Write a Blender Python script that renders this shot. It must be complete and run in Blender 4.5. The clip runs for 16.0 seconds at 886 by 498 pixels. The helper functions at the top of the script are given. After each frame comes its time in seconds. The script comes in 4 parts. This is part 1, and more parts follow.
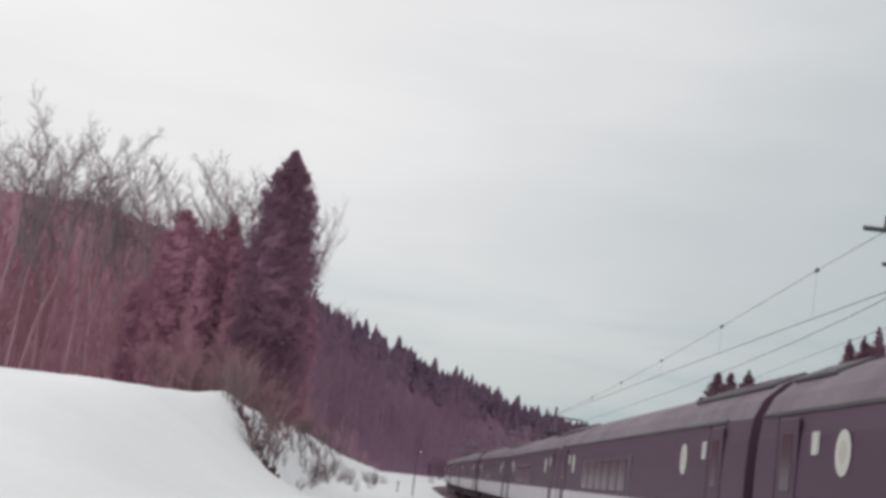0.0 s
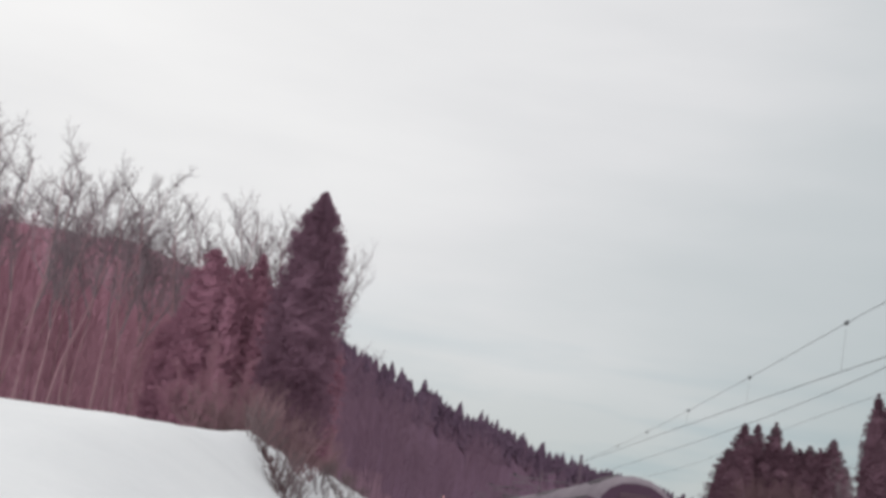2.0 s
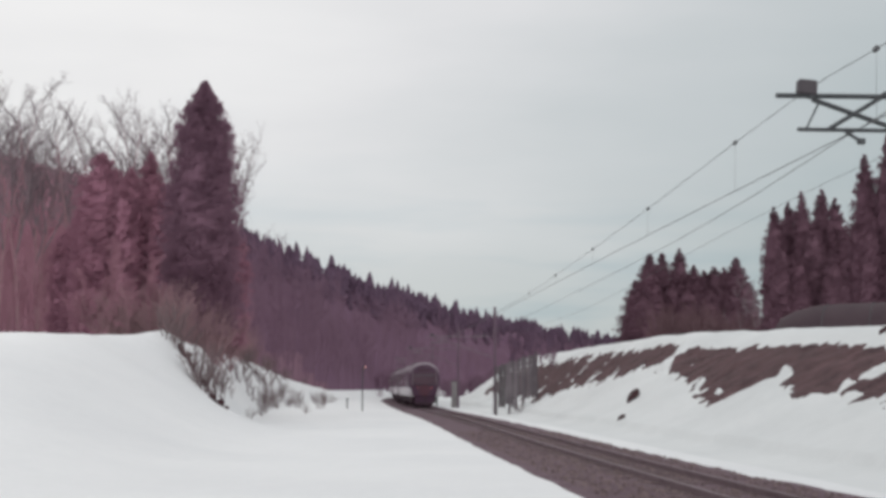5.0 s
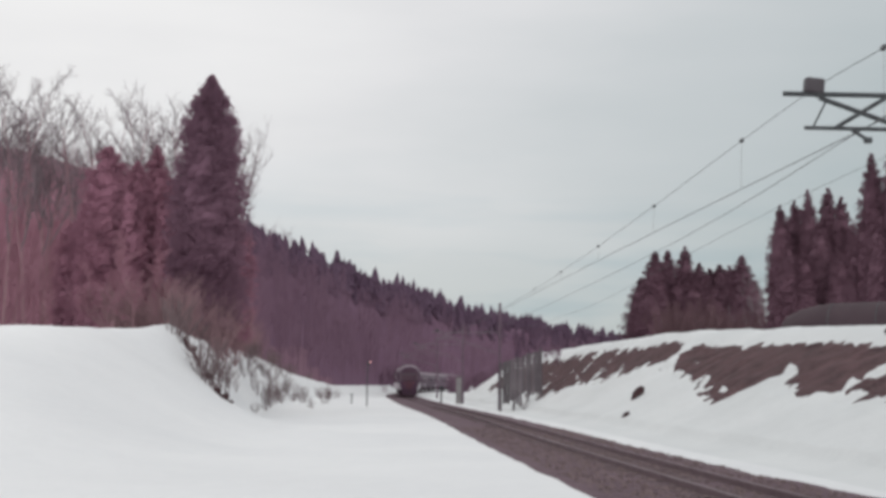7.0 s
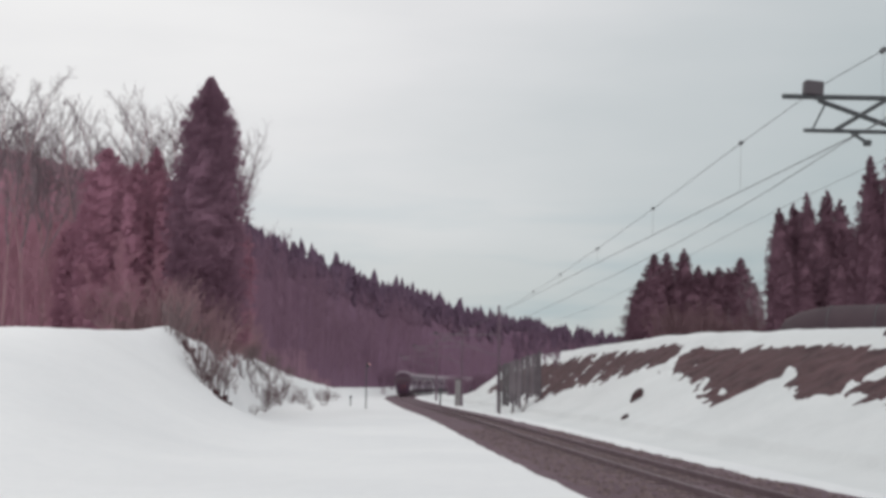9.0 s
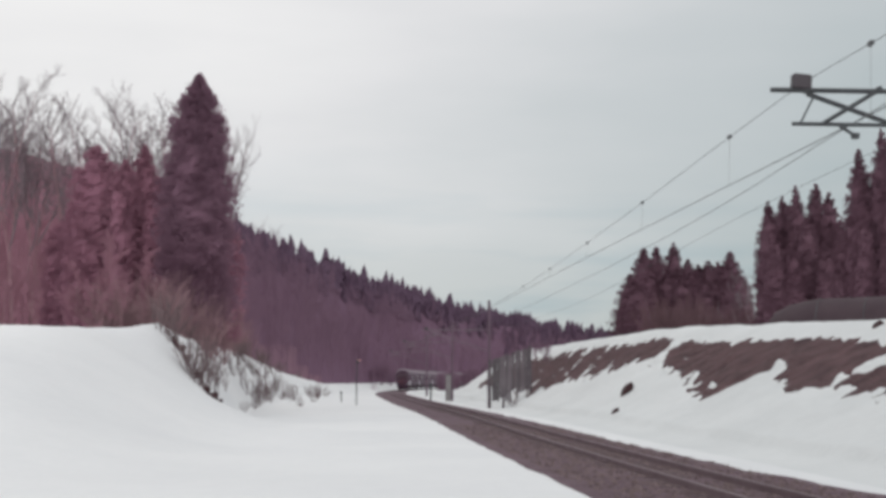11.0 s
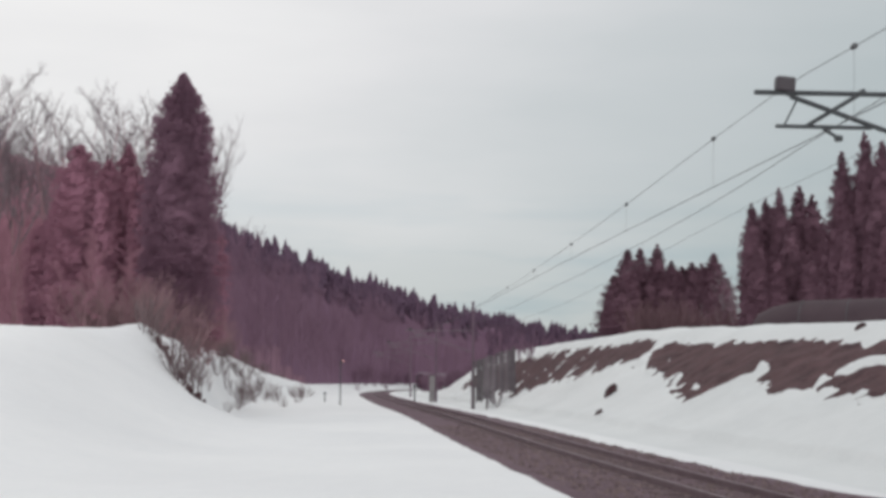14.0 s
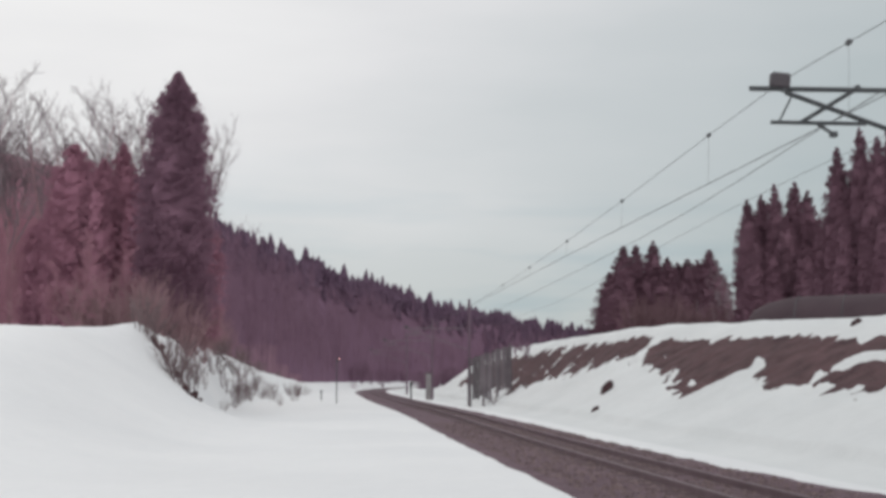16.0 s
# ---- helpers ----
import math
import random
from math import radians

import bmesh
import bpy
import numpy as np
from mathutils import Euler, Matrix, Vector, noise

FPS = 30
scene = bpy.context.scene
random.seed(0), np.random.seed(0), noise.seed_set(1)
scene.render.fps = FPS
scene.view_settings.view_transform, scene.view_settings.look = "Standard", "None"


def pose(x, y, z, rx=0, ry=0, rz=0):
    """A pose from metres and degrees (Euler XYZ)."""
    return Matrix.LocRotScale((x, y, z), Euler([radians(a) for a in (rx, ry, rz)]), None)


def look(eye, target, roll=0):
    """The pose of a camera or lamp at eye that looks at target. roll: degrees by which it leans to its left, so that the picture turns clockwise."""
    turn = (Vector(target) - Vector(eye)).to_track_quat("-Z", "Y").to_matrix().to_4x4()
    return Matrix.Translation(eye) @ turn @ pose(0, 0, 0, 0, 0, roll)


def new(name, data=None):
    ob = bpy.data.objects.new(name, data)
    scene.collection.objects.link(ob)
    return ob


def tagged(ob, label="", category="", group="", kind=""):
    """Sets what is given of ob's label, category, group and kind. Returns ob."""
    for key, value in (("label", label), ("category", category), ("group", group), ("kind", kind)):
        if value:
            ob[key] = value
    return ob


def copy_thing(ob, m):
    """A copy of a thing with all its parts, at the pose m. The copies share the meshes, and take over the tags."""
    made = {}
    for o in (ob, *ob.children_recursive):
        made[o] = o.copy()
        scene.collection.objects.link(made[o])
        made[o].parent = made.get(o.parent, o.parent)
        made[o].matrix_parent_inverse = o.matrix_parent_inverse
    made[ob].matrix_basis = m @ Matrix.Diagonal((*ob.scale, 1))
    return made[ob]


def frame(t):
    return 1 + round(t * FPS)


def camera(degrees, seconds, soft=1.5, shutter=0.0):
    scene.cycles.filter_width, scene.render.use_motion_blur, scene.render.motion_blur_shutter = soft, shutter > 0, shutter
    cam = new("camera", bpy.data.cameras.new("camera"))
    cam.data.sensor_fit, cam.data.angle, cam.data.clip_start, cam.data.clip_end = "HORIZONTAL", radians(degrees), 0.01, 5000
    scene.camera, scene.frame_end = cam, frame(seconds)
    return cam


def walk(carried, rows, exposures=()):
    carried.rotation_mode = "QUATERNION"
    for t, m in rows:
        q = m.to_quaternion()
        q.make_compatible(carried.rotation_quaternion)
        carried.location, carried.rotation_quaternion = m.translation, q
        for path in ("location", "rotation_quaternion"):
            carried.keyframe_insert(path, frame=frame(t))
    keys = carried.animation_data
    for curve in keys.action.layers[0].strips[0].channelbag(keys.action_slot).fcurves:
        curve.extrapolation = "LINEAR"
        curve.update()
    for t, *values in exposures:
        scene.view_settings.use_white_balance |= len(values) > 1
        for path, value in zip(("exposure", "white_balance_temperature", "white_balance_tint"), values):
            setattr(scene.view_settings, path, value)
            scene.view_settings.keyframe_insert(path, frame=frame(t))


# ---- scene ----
# ---------- camera ----------
EYE = (0.0, 0.0, 1.75)
PATH = [  # seconds, yaw, pitch, roll
    (0.0, 3.22, 9.31, -6.94), (0.5, 4.1, 10.18, -7.58), (1.0, 5.66, 9.54, -9.14), (1.5, 4.96, 11.08, -9.1),
    (2.0, 4.16, 11.01, -8.33), (2.5, 3.8, 9.89, -7.07), (3.0, 3.52, 8.16, -3.87), (3.5, 1.93, 6.9, -1.31),
    (4.0, 1.42, 6.47, 0.11), (4.5, 1.2, 6.05, 0.1), (6.0, 0.98, 5.45, -0.2), (6.5, 1.02, 5.43, -0.24), (7.0, 1.25, 5.55, -0.48), (7.5, 1.21, 5.53, -0.55),
    (8.0, 1.28, 5.61, -0.58), (8.5, 1.2, 5.6, -0.32), (9.0, 1.21, 5.64, -0.54), (11.5, 0.75, 5.43, -0.07),
    (12.0, 0.75, 5.56, -0.04), (12.5, 0.54, 5.48, -0.19), (13.0, 0.43, 5.54, -0.29), (13.5, 0.19, 5.4, 0.01),
    (14.0, 0.15, 5.49, -0.27), (14.5, 0.08, 5.37, -0.07), (15.0, 0.01, 5.42, -0.06), (15.5, -0.02, 5.43, -0.03),
    (16.0, 0.0, 5.39, 0.0)]
cam = camera(35.51, 16.0, soft=3.7)
walk(cam, [(t, pose(*EYE, 90 + p, r, y)) for t, y, p, r in PATH])

# ---------- light ----------
world = bpy.data.worlds.new("overcast")
scene.world = world
world.use_nodes = True
nt = world.node_tree
nt.nodes.clear()
SUN_AZ, SUN_EL = -24.0, 36.0   # degrees, east of the way ahead
sd = Vector((math.sin(radians(SUN_AZ)) * math.cos(radians(SUN_EL)), math.cos(radians(SUN_AZ)) * math.cos(radians(SUN_EL)), math.sin(radians(SUN_EL))))
w_out = nt.nodes.new("ShaderNodeOutputWorld")
w_bg = nt.nodes.new("ShaderNodeBackground")
w_co = nt.nodes.new("ShaderNodeTexCoord")
w_sky = nt.nodes.new("ShaderNodeTexSky")
w_sky.sky_type, w_sky.sun_disc = "NISHITA", False
w_sky.sun_elevation, w_sky.sun_rotation = radians(SUN_EL), radians(SUN_AZ)
w_dot = nt.nodes.new("ShaderNodeVectorMath")
w_dot.operation = "DOT_PRODUCT"
w_dot.inputs[1].default_value = sd
w_noise = nt.nodes.new("ShaderNodeTexNoise")
w_noise.inputs["Scale"].default_value, w_noise.inputs["Detail"].default_value = 3.2, 6.0
w_map = nt.nodes.new("ShaderNodeMapping")
w_map.inputs["Scale"].default_value = (1.0, 1.0, 4.0)
w_add = nt.nodes.new("ShaderNodeMath")
w_add.operation = "MULTIPLY_ADD"
w_add.inputs[1].default_value = 0.13
w_ramp = nt.nodes.new("ShaderNodeValToRGB")
cr = w_ramp.color_ramp
cr.elements[0].color, cr.elements[1].color = (1.08, 1.07, 1.08, 1), (0.90, 0.895, 0.89, 1)
for at, col in ((0.30, (0.72, 0.725, 0.74)), (0.60, (0.432, 0.478, 0.488)), (0.74, (0.468, 0.518, 0.53)), (0.84, (0.595, 0.622, 0.633)), (0.915, (0.75, 0.75, 0.758)), (0.96, (0.84, 0.835, 0.835))):
    cr.elements.new(at).color = (*col, 1)
w_sep = nt.nodes.new("ShaderNodeSeparateXYZ")     # an overcast sky is brightest overhead
w_zen = nt.nodes.new("ShaderNodeMapRange")
w_zen.inputs["From Min"].default_value, w_zen.inputs["From Max"].default_value = 0.42, 0.98
w_zen.inputs["To Min"].default_value, w_zen.inputs["To Max"].default_value = 1.0, 1.6
w_sc = nt.nodes.new("ShaderNodeVectorMath")
w_sc.operation = "SCALE"
w_mul = nt.nodes.new("ShaderNodeVectorMath")
w_mul.operation = "SCALE"
w_mul.inputs["Scale"].default_value = 0.10
w_mix = nt.nodes.new("ShaderNodeMixRGB")
w_mix.inputs[0].default_value = 0.95
ln = nt.links.new
ln(w_co.outputs["Generated"], w_dot.inputs[0])
ln(w_co.outputs["Generated"], w_map.inputs[0])
ln(w_map.outputs[0], w_noise.inputs["Vector"])
ln(w_noise.outputs[0], w_add.inputs[0])
w_off = nt.nodes.new("ShaderNodeMath")
w_off.operation = "SUBTRACT"
w_off.inputs[1].default_value = 0.03
ln(w_dot.outputs["Value"], w_off.inputs[0])
ln(w_off.outputs[0], w_add.inputs[2])
ln(w_add.outputs[0], w_ramp.inputs[0])
ln(w_sky.outputs[0], w_mul.inputs[0])
ln(w_mul.outputs[0], w_mix.inputs[1])
ln(w_co.outputs["Generated"], w_sep.inputs[0])
ln(w_sep.outputs["Z"], w_zen.inputs["Value"])
ln(w_ramp.outputs[0], w_sc.inputs[0])
ln(w_zen.outputs[0], w_sc.inputs["Scale"])
ln(w_sc.outputs[0], w_mix.inputs[2])
# faint blue-grey cloud bars low over the hills
w_map2 = nt.nodes.new("ShaderNodeMapping")
w_map2.inputs["Scale"].default_value = (1.0, 1.0, 7.0)
w_bars = nt.nodes.new("ShaderNodeTexNoise")
w_bars.inputs["Scale"].default_value, w_bars.inputs["Detail"].default_value = 5.5, 5.0
w_barr = nt.nodes.new("ShaderNodeMapRange")
w_barr.inputs["From Min"].default_value, w_barr.inputs["From Max"].default_value = 0.42, 0.62
w_low = nt.nodes.new("ShaderNodeMapRange")
w_low.inputs["From Min"].default_value, w_low.inputs["From Max"].default_value = 0.17, 0.06
w_lowm = nt.nodes.new("ShaderNodeMath")
w_lowm.operation = "MULTIPLY"
w_tint = nt.nodes.new("ShaderNodeMixRGB")
w_tint.blend_type = "MULTIPLY"
w_tint.inputs[2].default_value = (0.80, 0.875, 0.91, 1)
ln(w_co.outputs["Generated"], w_map2.inputs[0])
ln(w_map2.outputs[0], w_bars.inputs["Vector"])
ln(w_bars.outputs[0], w_barr.inputs["Value"])
ln(w_sep.outputs["Z"], w_low.inputs["Value"])
ln(w_barr.outputs[0], w_lowm.inputs[0])
ln(w_low.outputs[0], w_lowm.inputs[1])
ln(w_lowm.outputs[0], w_tint.inputs[0])
ln(w_mix.outputs[0], w_tint.inputs[1])
ln(w_tint.outputs[0], w_bg.inputs[0])
ln(w_bg.outputs[0], w_out.inputs[0])
w_bg.inputs[1].default_value = 1.0
sun = new("sun", bpy.data.lights.new("sun", "SUN"))
sun.data.energy, sun.data.angle, sun.data.color = 0.45, radians(18), (1.0, 0.97, 0.93)
sun.matrix_world = look((0, 0, 60), Vector((0, 0, 60)) - sd)


# ---------- materials ----------
def mat(name, a, b, rough=0.8, scale=3.0, fine=40.0, bump=0.3, metal=0.0, island=0.0, per_object=0.0, spec=0.3, dist=0.02, emit=0.0):
    """A surface of two colours, mixed by a coarse and a fine noise, with a fine relief."""
    m = bpy.data.materials.new(name)
    m.use_nodes = True
    t = m.node_tree
    p = t.nodes["Principled BSDF"]
    n, link = t.nodes.new, t.links.new
    co = n("ShaderNodeTexCoord")
    n1, n2 = n("ShaderNodeTexNoise"), n("ShaderNodeTexNoise")
    n1.inputs["Scale"].default_value, n1.inputs["Detail"].default_value = scale, 5
    n2.inputs["Scale"].default_value, n2.inputs["Detail"].default_value = fine, 3
    link(co.outputs["Object"], n1.inputs["Vector"])
    link(co.outputs["Object"], n2.inputs["Vector"])
    mx = n("ShaderNodeMath")
    mx.operation = "MULTIPLY_ADD"
    mx.inputs[1].default_value = 0.45
    link(n2.outputs[0], mx.inputs[0])
    sc = n("ShaderNodeMath")
    sc.operation = "MULTIPLY_ADD"
    sc.inputs[1].default_value, sc.inputs[2].default_value = 1.5, -0.47
    link(n1.outputs[0], sc.inputs[0])
    link(sc.outputs[0], mx.inputs[2])
    last = mx.outputs[0]
    for kind, socket, amount in (("ShaderNodeNewGeometry", "Random Per Island", island), ("ShaderNodeObjectInfo", "Random", per_object)):
        if amount:
            g, q = n(kind), n("ShaderNodeMath")
            q.operation = "MULTIPLY_ADD"
            q.inputs[1].default_value = amount
            link(g.outputs[socket], q.inputs[0])
            link(last, q.inputs[2])
            o = n("ShaderNodeMath")
            o.operation = "SUBTRACT"
            o.inputs[1].default_value = amount / 2
            link(q.outputs[0], o.inputs[0])
            last = o.outputs[0]
    mix = n("ShaderNodeMixRGB")
    mix.inputs[1].default_value, mix.inputs[2].default_value = (*a, 1), (*b, 1)
    link(last, mix.inputs[0])
    link(mix.outputs[0], p.inputs["Base Color"])
    p.inputs["Roughness"].default_value, p.inputs["Metallic"].default_value = rough, metal
    p.inputs["Specular IOR Level"].default_value = spec
    if bump:
        bp = n("ShaderNodeBump")
        bp.inputs["Strength"].default_value, bp.inputs["Distance"].default_value = bump, dist
        link(n2.outputs[0], bp.inputs["Height"])
        link(bp.outputs[0], p.inputs["Normal"])
    if emit:
        link(mix.outputs[0], p.inputs["Emission Color"])
        p.inputs["Emission Strength"].default_value = emit
    return m


SNOW = mat("snow", (0.61, 0.614, 0.625), (0.715, 0.714, 0.716), 0.65, 0.12, 2.2, 0.25, dist=0.12)
# the dimmer light on the right bank is put into this greyer colour
BANKSNOW = mat("dimmed_bank_snow", (0.525, 0.537, 0.540), (0.645, 0.652, 0.652), 0.7, 0.16, 2.6, 0.35, dist=0.12)
SOIL = mat("bare_earth", (0.030, 0.0145, 0.018), (0.128, 0.066, 0.071), 0.95, 1.1, 7.0, 0.9, dist=0.12)
BALLAST = mat("ballast", (0.080, 0.047, 0.060), (0.160, 0.105, 0.126), 0.95, 0.6, 14.0, 1.0, dist=0.05)
STONE = mat("ballast_stone", (0.08, 0.055, 0.055), (0.22, 0.16, 0.16), 0.9, 3.0, 30.0, 0.3, island=0.8)
SLEEPER = mat("sleeper_concrete", (0.075, 0.050, 0.056), (0.145, 0.102, 0.11), 0.9, 2.0, 25.0, 0.4, per_object=0.4)
RAIL = mat("rail_rust", (0.105, 0.066, 0.076), (0.17, 0.115, 0.128), 0.75, 2.0, 30.0, 0.2)
RAILTOP = mat("rail_polished", (0.13, 0.095, 0.105), (0.19, 0.145, 0.155), 0.5, 1.0, 10.0, 0.0, metal=0.4)
# tall cedar: lighter than the plantation's, the flare over it put into the colour
CEDAR = mat("cedar_foliage", (0.190, 0.104, 0.145), (0.248, 0.144, 0.192), 0.9, 0.3, 3.0, 0.0, island=0.15, per_object=0.2, spec=0.05)
PLANTED = mat("plantation_cedar_foliage", (0.132, 0.070, 0.094), (0.185, 0.106, 0.136), 0.9, 0.3, 3.0, 0.0, island=0.2, per_object=0.3, spec=0.05)
SCRUB = mat("brown_scrub", (0.135, 0.080, 0.090), (0.190, 0.118, 0.130), 0.95, 0.4, 8.0, 0.0, per_object=0.3, spec=0.05)
# left-hand cedars: the pink flare over them is put into the colour
FLARECEDAR = mat("flare_tinted_cedar", (0.275, 0.130, 0.178), (0.345, 0.174, 0.226), 0.95, 0.3, 3.0, 0.0, island=0.12, per_object=0.15, spec=0.05)
FARWOOD = mat("far_conifer", (0.090, 0.056, 0.086), (0.130, 0.084, 0.122), 0.95, 0.05, 0.6, 0.0, island=0.2, spec=0.05)
BARK = mat("bare_bark", (0.265, 0.150, 0.172), (0.410, 0.255, 0.278), 0.95, 1.0, 12.0, 0.3, per_object=0.4, spec=0.1)
TWIG = mat("twigs", (0.168, 0.130, 0.145), (0.29, 0.235, 0.252), 0.95, 0.4, 8.0, 0.0, island=0.4, per_object=0.3, spec=0.1)
SHRUBM = mat("shrub_twigs", (0.12, 0.085, 0.09), (0.25, 0.19, 0.195), 0.95, 0.4, 8.0, 0.0, per_object=0.3, spec=0.1)
THICKET = mat("tan_twigs", (0.245, 0.150, 0.165), (0.335, 0.215, 0.230), 0.95, 0.4, 8.0, 0.0, per_object=0.3, spec=0.1)
FARTWIG = mat("far_bare_wood", (0.165, 0.097, 0.140), (0.228, 0.143, 0.190), 0.95, 0.05, 0.5, 0.0, island=0.25, spec=0.05)
HILL = mat("wooded_hillside", (0.143, 0.079, 0.124), (0.185, 0.110, 0.158), 0.95, 0.035, 0.4, 0.3, dist=0.6, spec=0.05)
# left hillside: HILL with the flare's red and brightness put into the colour
FLAREHILL = mat("flare_tinted_hillside", (0.285, 0.136, 0.180), (0.365, 0.184, 0.232), 0.95, 0.05, 0.5, 0.3, dist=0.5, spec=0.05)
# fading edge of the flare, put into the hill's colour
FLAREEDGE = mat("flare_edge_hillside", (0.190, 0.105, 0.142), (0.245, 0.145, 0.186), 0.95, 0.05, 0.5, 0.3, dist=0.5, spec=0.05)
# left bare woods and young trees, with the flare put into their colour
FLARETWIG = mat("flare_tinted_bare_wood", (0.285, 0.140, 0.182), (0.385, 0.212, 0.252), 0.95, 0.05, 0.5, 0.0, island=0.4, spec=0.05)
# steel colour with the near bracket's backlit darkness put into it
GALV = mat("dark_galvanised_steel", (0.05, 0.055, 0.06), (0.11, 0.115, 0.12), 0.6, 3.0, 30.0, 0.1, metal=0.3)
# same steel on the far masts, with its lit look put into the colour
LITSTEEL = mat("lit_galvanised_steel", (0.165, 0.122, 0.15), (0.225, 0.178, 0.205), 0.6, 3.0, 30.0, 0.1, metal=0.1)
WIRE = mat("copper_wire_dark", (0.09, 0.09, 0.095), (0.13, 0.13, 0.135), 0.7, 1.0, 5.0, 0.0)
BOARD = mat("weathered_board", (0.100, 0.084, 0.094), (0.205, 0.178, 0.192), 0.9, 0.9, 20.0, 0.4, per_object=0.55)
CONCRETE = mat("concrete_post", (0.085, 0.074, 0.08), (0.15, 0.135, 0.142), 0.9, 1.5, 20.0, 0.3)
POLE = mat("grey_concrete_pole", (0.135, 0.090, 0.120), (0.180, 0.125, 0.158), 0.9, 1.5, 20.0, 0.3)
POSTC = mat("pale_concrete", (0.2, 0.185, 0.19), (0.33, 0.31, 0.31), 0.9, 1.5, 20.0, 0.3)
PAINT = mat("dark_plum_paint", (0.070, 0.034, 0.060), (0.092, 0.046, 0.078), 0.5, 0.7, 12.0, 0.03, spec=0.25)
WHITEP = mat("off_white_paint", (0.46, 0.42, 0.455), (0.60, 0.565, 0.585), 0.4, 0.8, 10.0, 0.03, spec=0.5)
ROOFP = mat("frosted_grey_roof", (0.16, 0.125, 0.15), (0.30, 0.255, 0.28), 0.95, 0.5, 6.0, 0.15, spec=0.08)
RIMP = mat("frosted_roof_rim", (0.15, 0.115, 0.136), (0.22, 0.18, 0.20), 0.8, 1.5, 10.0, 0.1)
GEAR = mat("roof_gear", (0.065, 0.056, 0.064), (0.115, 0.102, 0.110), 0.7, 1.0, 10.0, 0.1)
UNDER = mat("underfloor_grime", (0.052, 0.031, 0.043), (0.085, 0.055, 0.070), 0.85, 1.5, 12.0, 0.2)
GLASS = mat("tinted_glass", (0.07, 0.036, 0.052), (0.10, 0.055, 0.075), 0.16, 0.5, 3.0, 0.0, spec=0.35)
PALE = mat("pale_emblem", (0.53, 0.51, 0.475), (0.65, 0.63, 0.59), 0.5, 1.0, 9.0, 0.0)
GOLD = mat("emblem_motif", (0.45, 0.42, 0.36), (0.55, 0.52, 0.45), 0.5, 1.0, 9.0, 0.0)
CURTAIN = mat("curtained_glass", (0.092, 0.060, 0.080), (0.142, 0.102, 0.122), 0.25, 0.8, 6.0, 0.0, per_object=0.5, spec=0.4)
GREYB = mat("grey_band", (0.075, 0.052, 0.068), (0.10, 0.072, 0.09), 0.5, 1.0, 9.0, 0.0)
REDP = mat("red_band_paint", (0.085, 0.033, 0.050), (0.105, 0.042, 0.060), 0.5, 1.0, 9.0, 0.0)
TAIL = mat("tail_lamp", (0.9, 0.16, 0.16), (1.0, 0.22, 0.2), 0.4, 1.0, 9.0, 0.0, emit=0.05)
SIGNAL = mat("signal_lamp", (1.0, 0.45, 0.45), (1.0, 0.5, 0.5), 0.4, 1.0, 9.0, 0.0, emit=0.9)
NET = mat("dark_netting", (0.048, 0.031, 0.038), (0.078, 0.053, 0.061), 0.9, 0.6, 6.0, 0.2)
BOX = mat("white_box_paint", (0.6, 0.57, 0.59), (0.72, 0.69, 0.71), 0.6, 2.0, 12.0, 0.0)


# ---------- helpers ----------
def link_mesh(name, verts, faces, material, parent=None, smooth=False, materials=(), idx=None):
    me = bpy.data.meshes.new(name)
    me.from_pydata([tuple(v) for v in verts], [], faces)
    for m in (materials or (material,)):
        me.materials.append(m)
    if idx is not None:
        me.polygons.foreach_set("material_index", idx)
    if smooth:
        me.polygons.foreach_set("use_smooth", [True] * len(me.polygons))
    me.update()
    ob = new(name, me)
    if parent:
        ob.parent = parent
    return ob


def part(name, bm, material, parent=None, label="", smooth=False):
    me = bpy.data.meshes.new(name)
    bmesh.ops.recalc_face_normals(bm, faces=bm.faces)
    bm.to_mesh(me)
    bm.free()
    me.materials.append(material)
    if smooth:
        me.polygons.foreach_set("use_smooth", [True] * len(me.polygons))
    ob = new(name, me)
    if parent:
        ob.parent = parent
    return tagged(ob, label)


def add_box(bm, size, m, bevel=0.0):
    r = bmesh.ops.create_cube(bm, size=1.0)
    bmesh.ops.scale(bm, vec=size, verts=r["verts"])
    if bevel:
        edges = list({e for v in r["verts"] for e in v.link_edges})
        out = bmesh.ops.bevel(bm, geom=edges, offset=bevel, segments=1, affect="EDGES")
        vs = list({v for f in out["faces"] for v in f.verts} | {v for v in r["verts"] if v.is_valid})
    else:
        vs = r["verts"]
    bmesh.ops.transform(bm, matrix=m, verts=vs)


def box(size, m=None, bevel=0.0):
    bm = bmesh.new()
    add_box(bm, size, m or Matrix(), bevel)
    return bm


def add_tube(bm, a, b, ra, rb=None, n=6):
    a, b = Vector(a), Vector(b)
    d = b - a
    r = bmesh.ops.create_cone(bm, cap_ends=True, segments=n, radius1=ra, radius2=ra if rb is None else rb, depth=d.length)
    bmesh.ops.transform(bm, matrix=Matrix.Translation((a + b) / 2) @ d.to_track_quat("Z", "Y").to_matrix().to_4x4(), verts=r["verts"])


def tube(a, b, ra, rb=None, n=6):
    bm = bmesh.new()
    add_tube(bm, a, b, ra, rb, n)
    return bm


def thing(name, label, category, group="", at=None):
    ob = new(name)
    ob.empty_display_size = 0.2
    if at is not None:
        ob.matrix_world = at
    return tagged(ob, label, category, group)


def sm(a, b, x):
    t = min(1.0, max(0.0, (x - a) / (b - a)))
    return t * t * (3 - 2 * t)


def lerp(a, b, t):
    return a + (b - a) * t


# ---------- the line of the track ----------
KY = np.array([-140, -60, 0, 21, 41, 80, 107, 160, 200, 225, 250, 275, 300, 330, 400, 480, 600, 760], float)
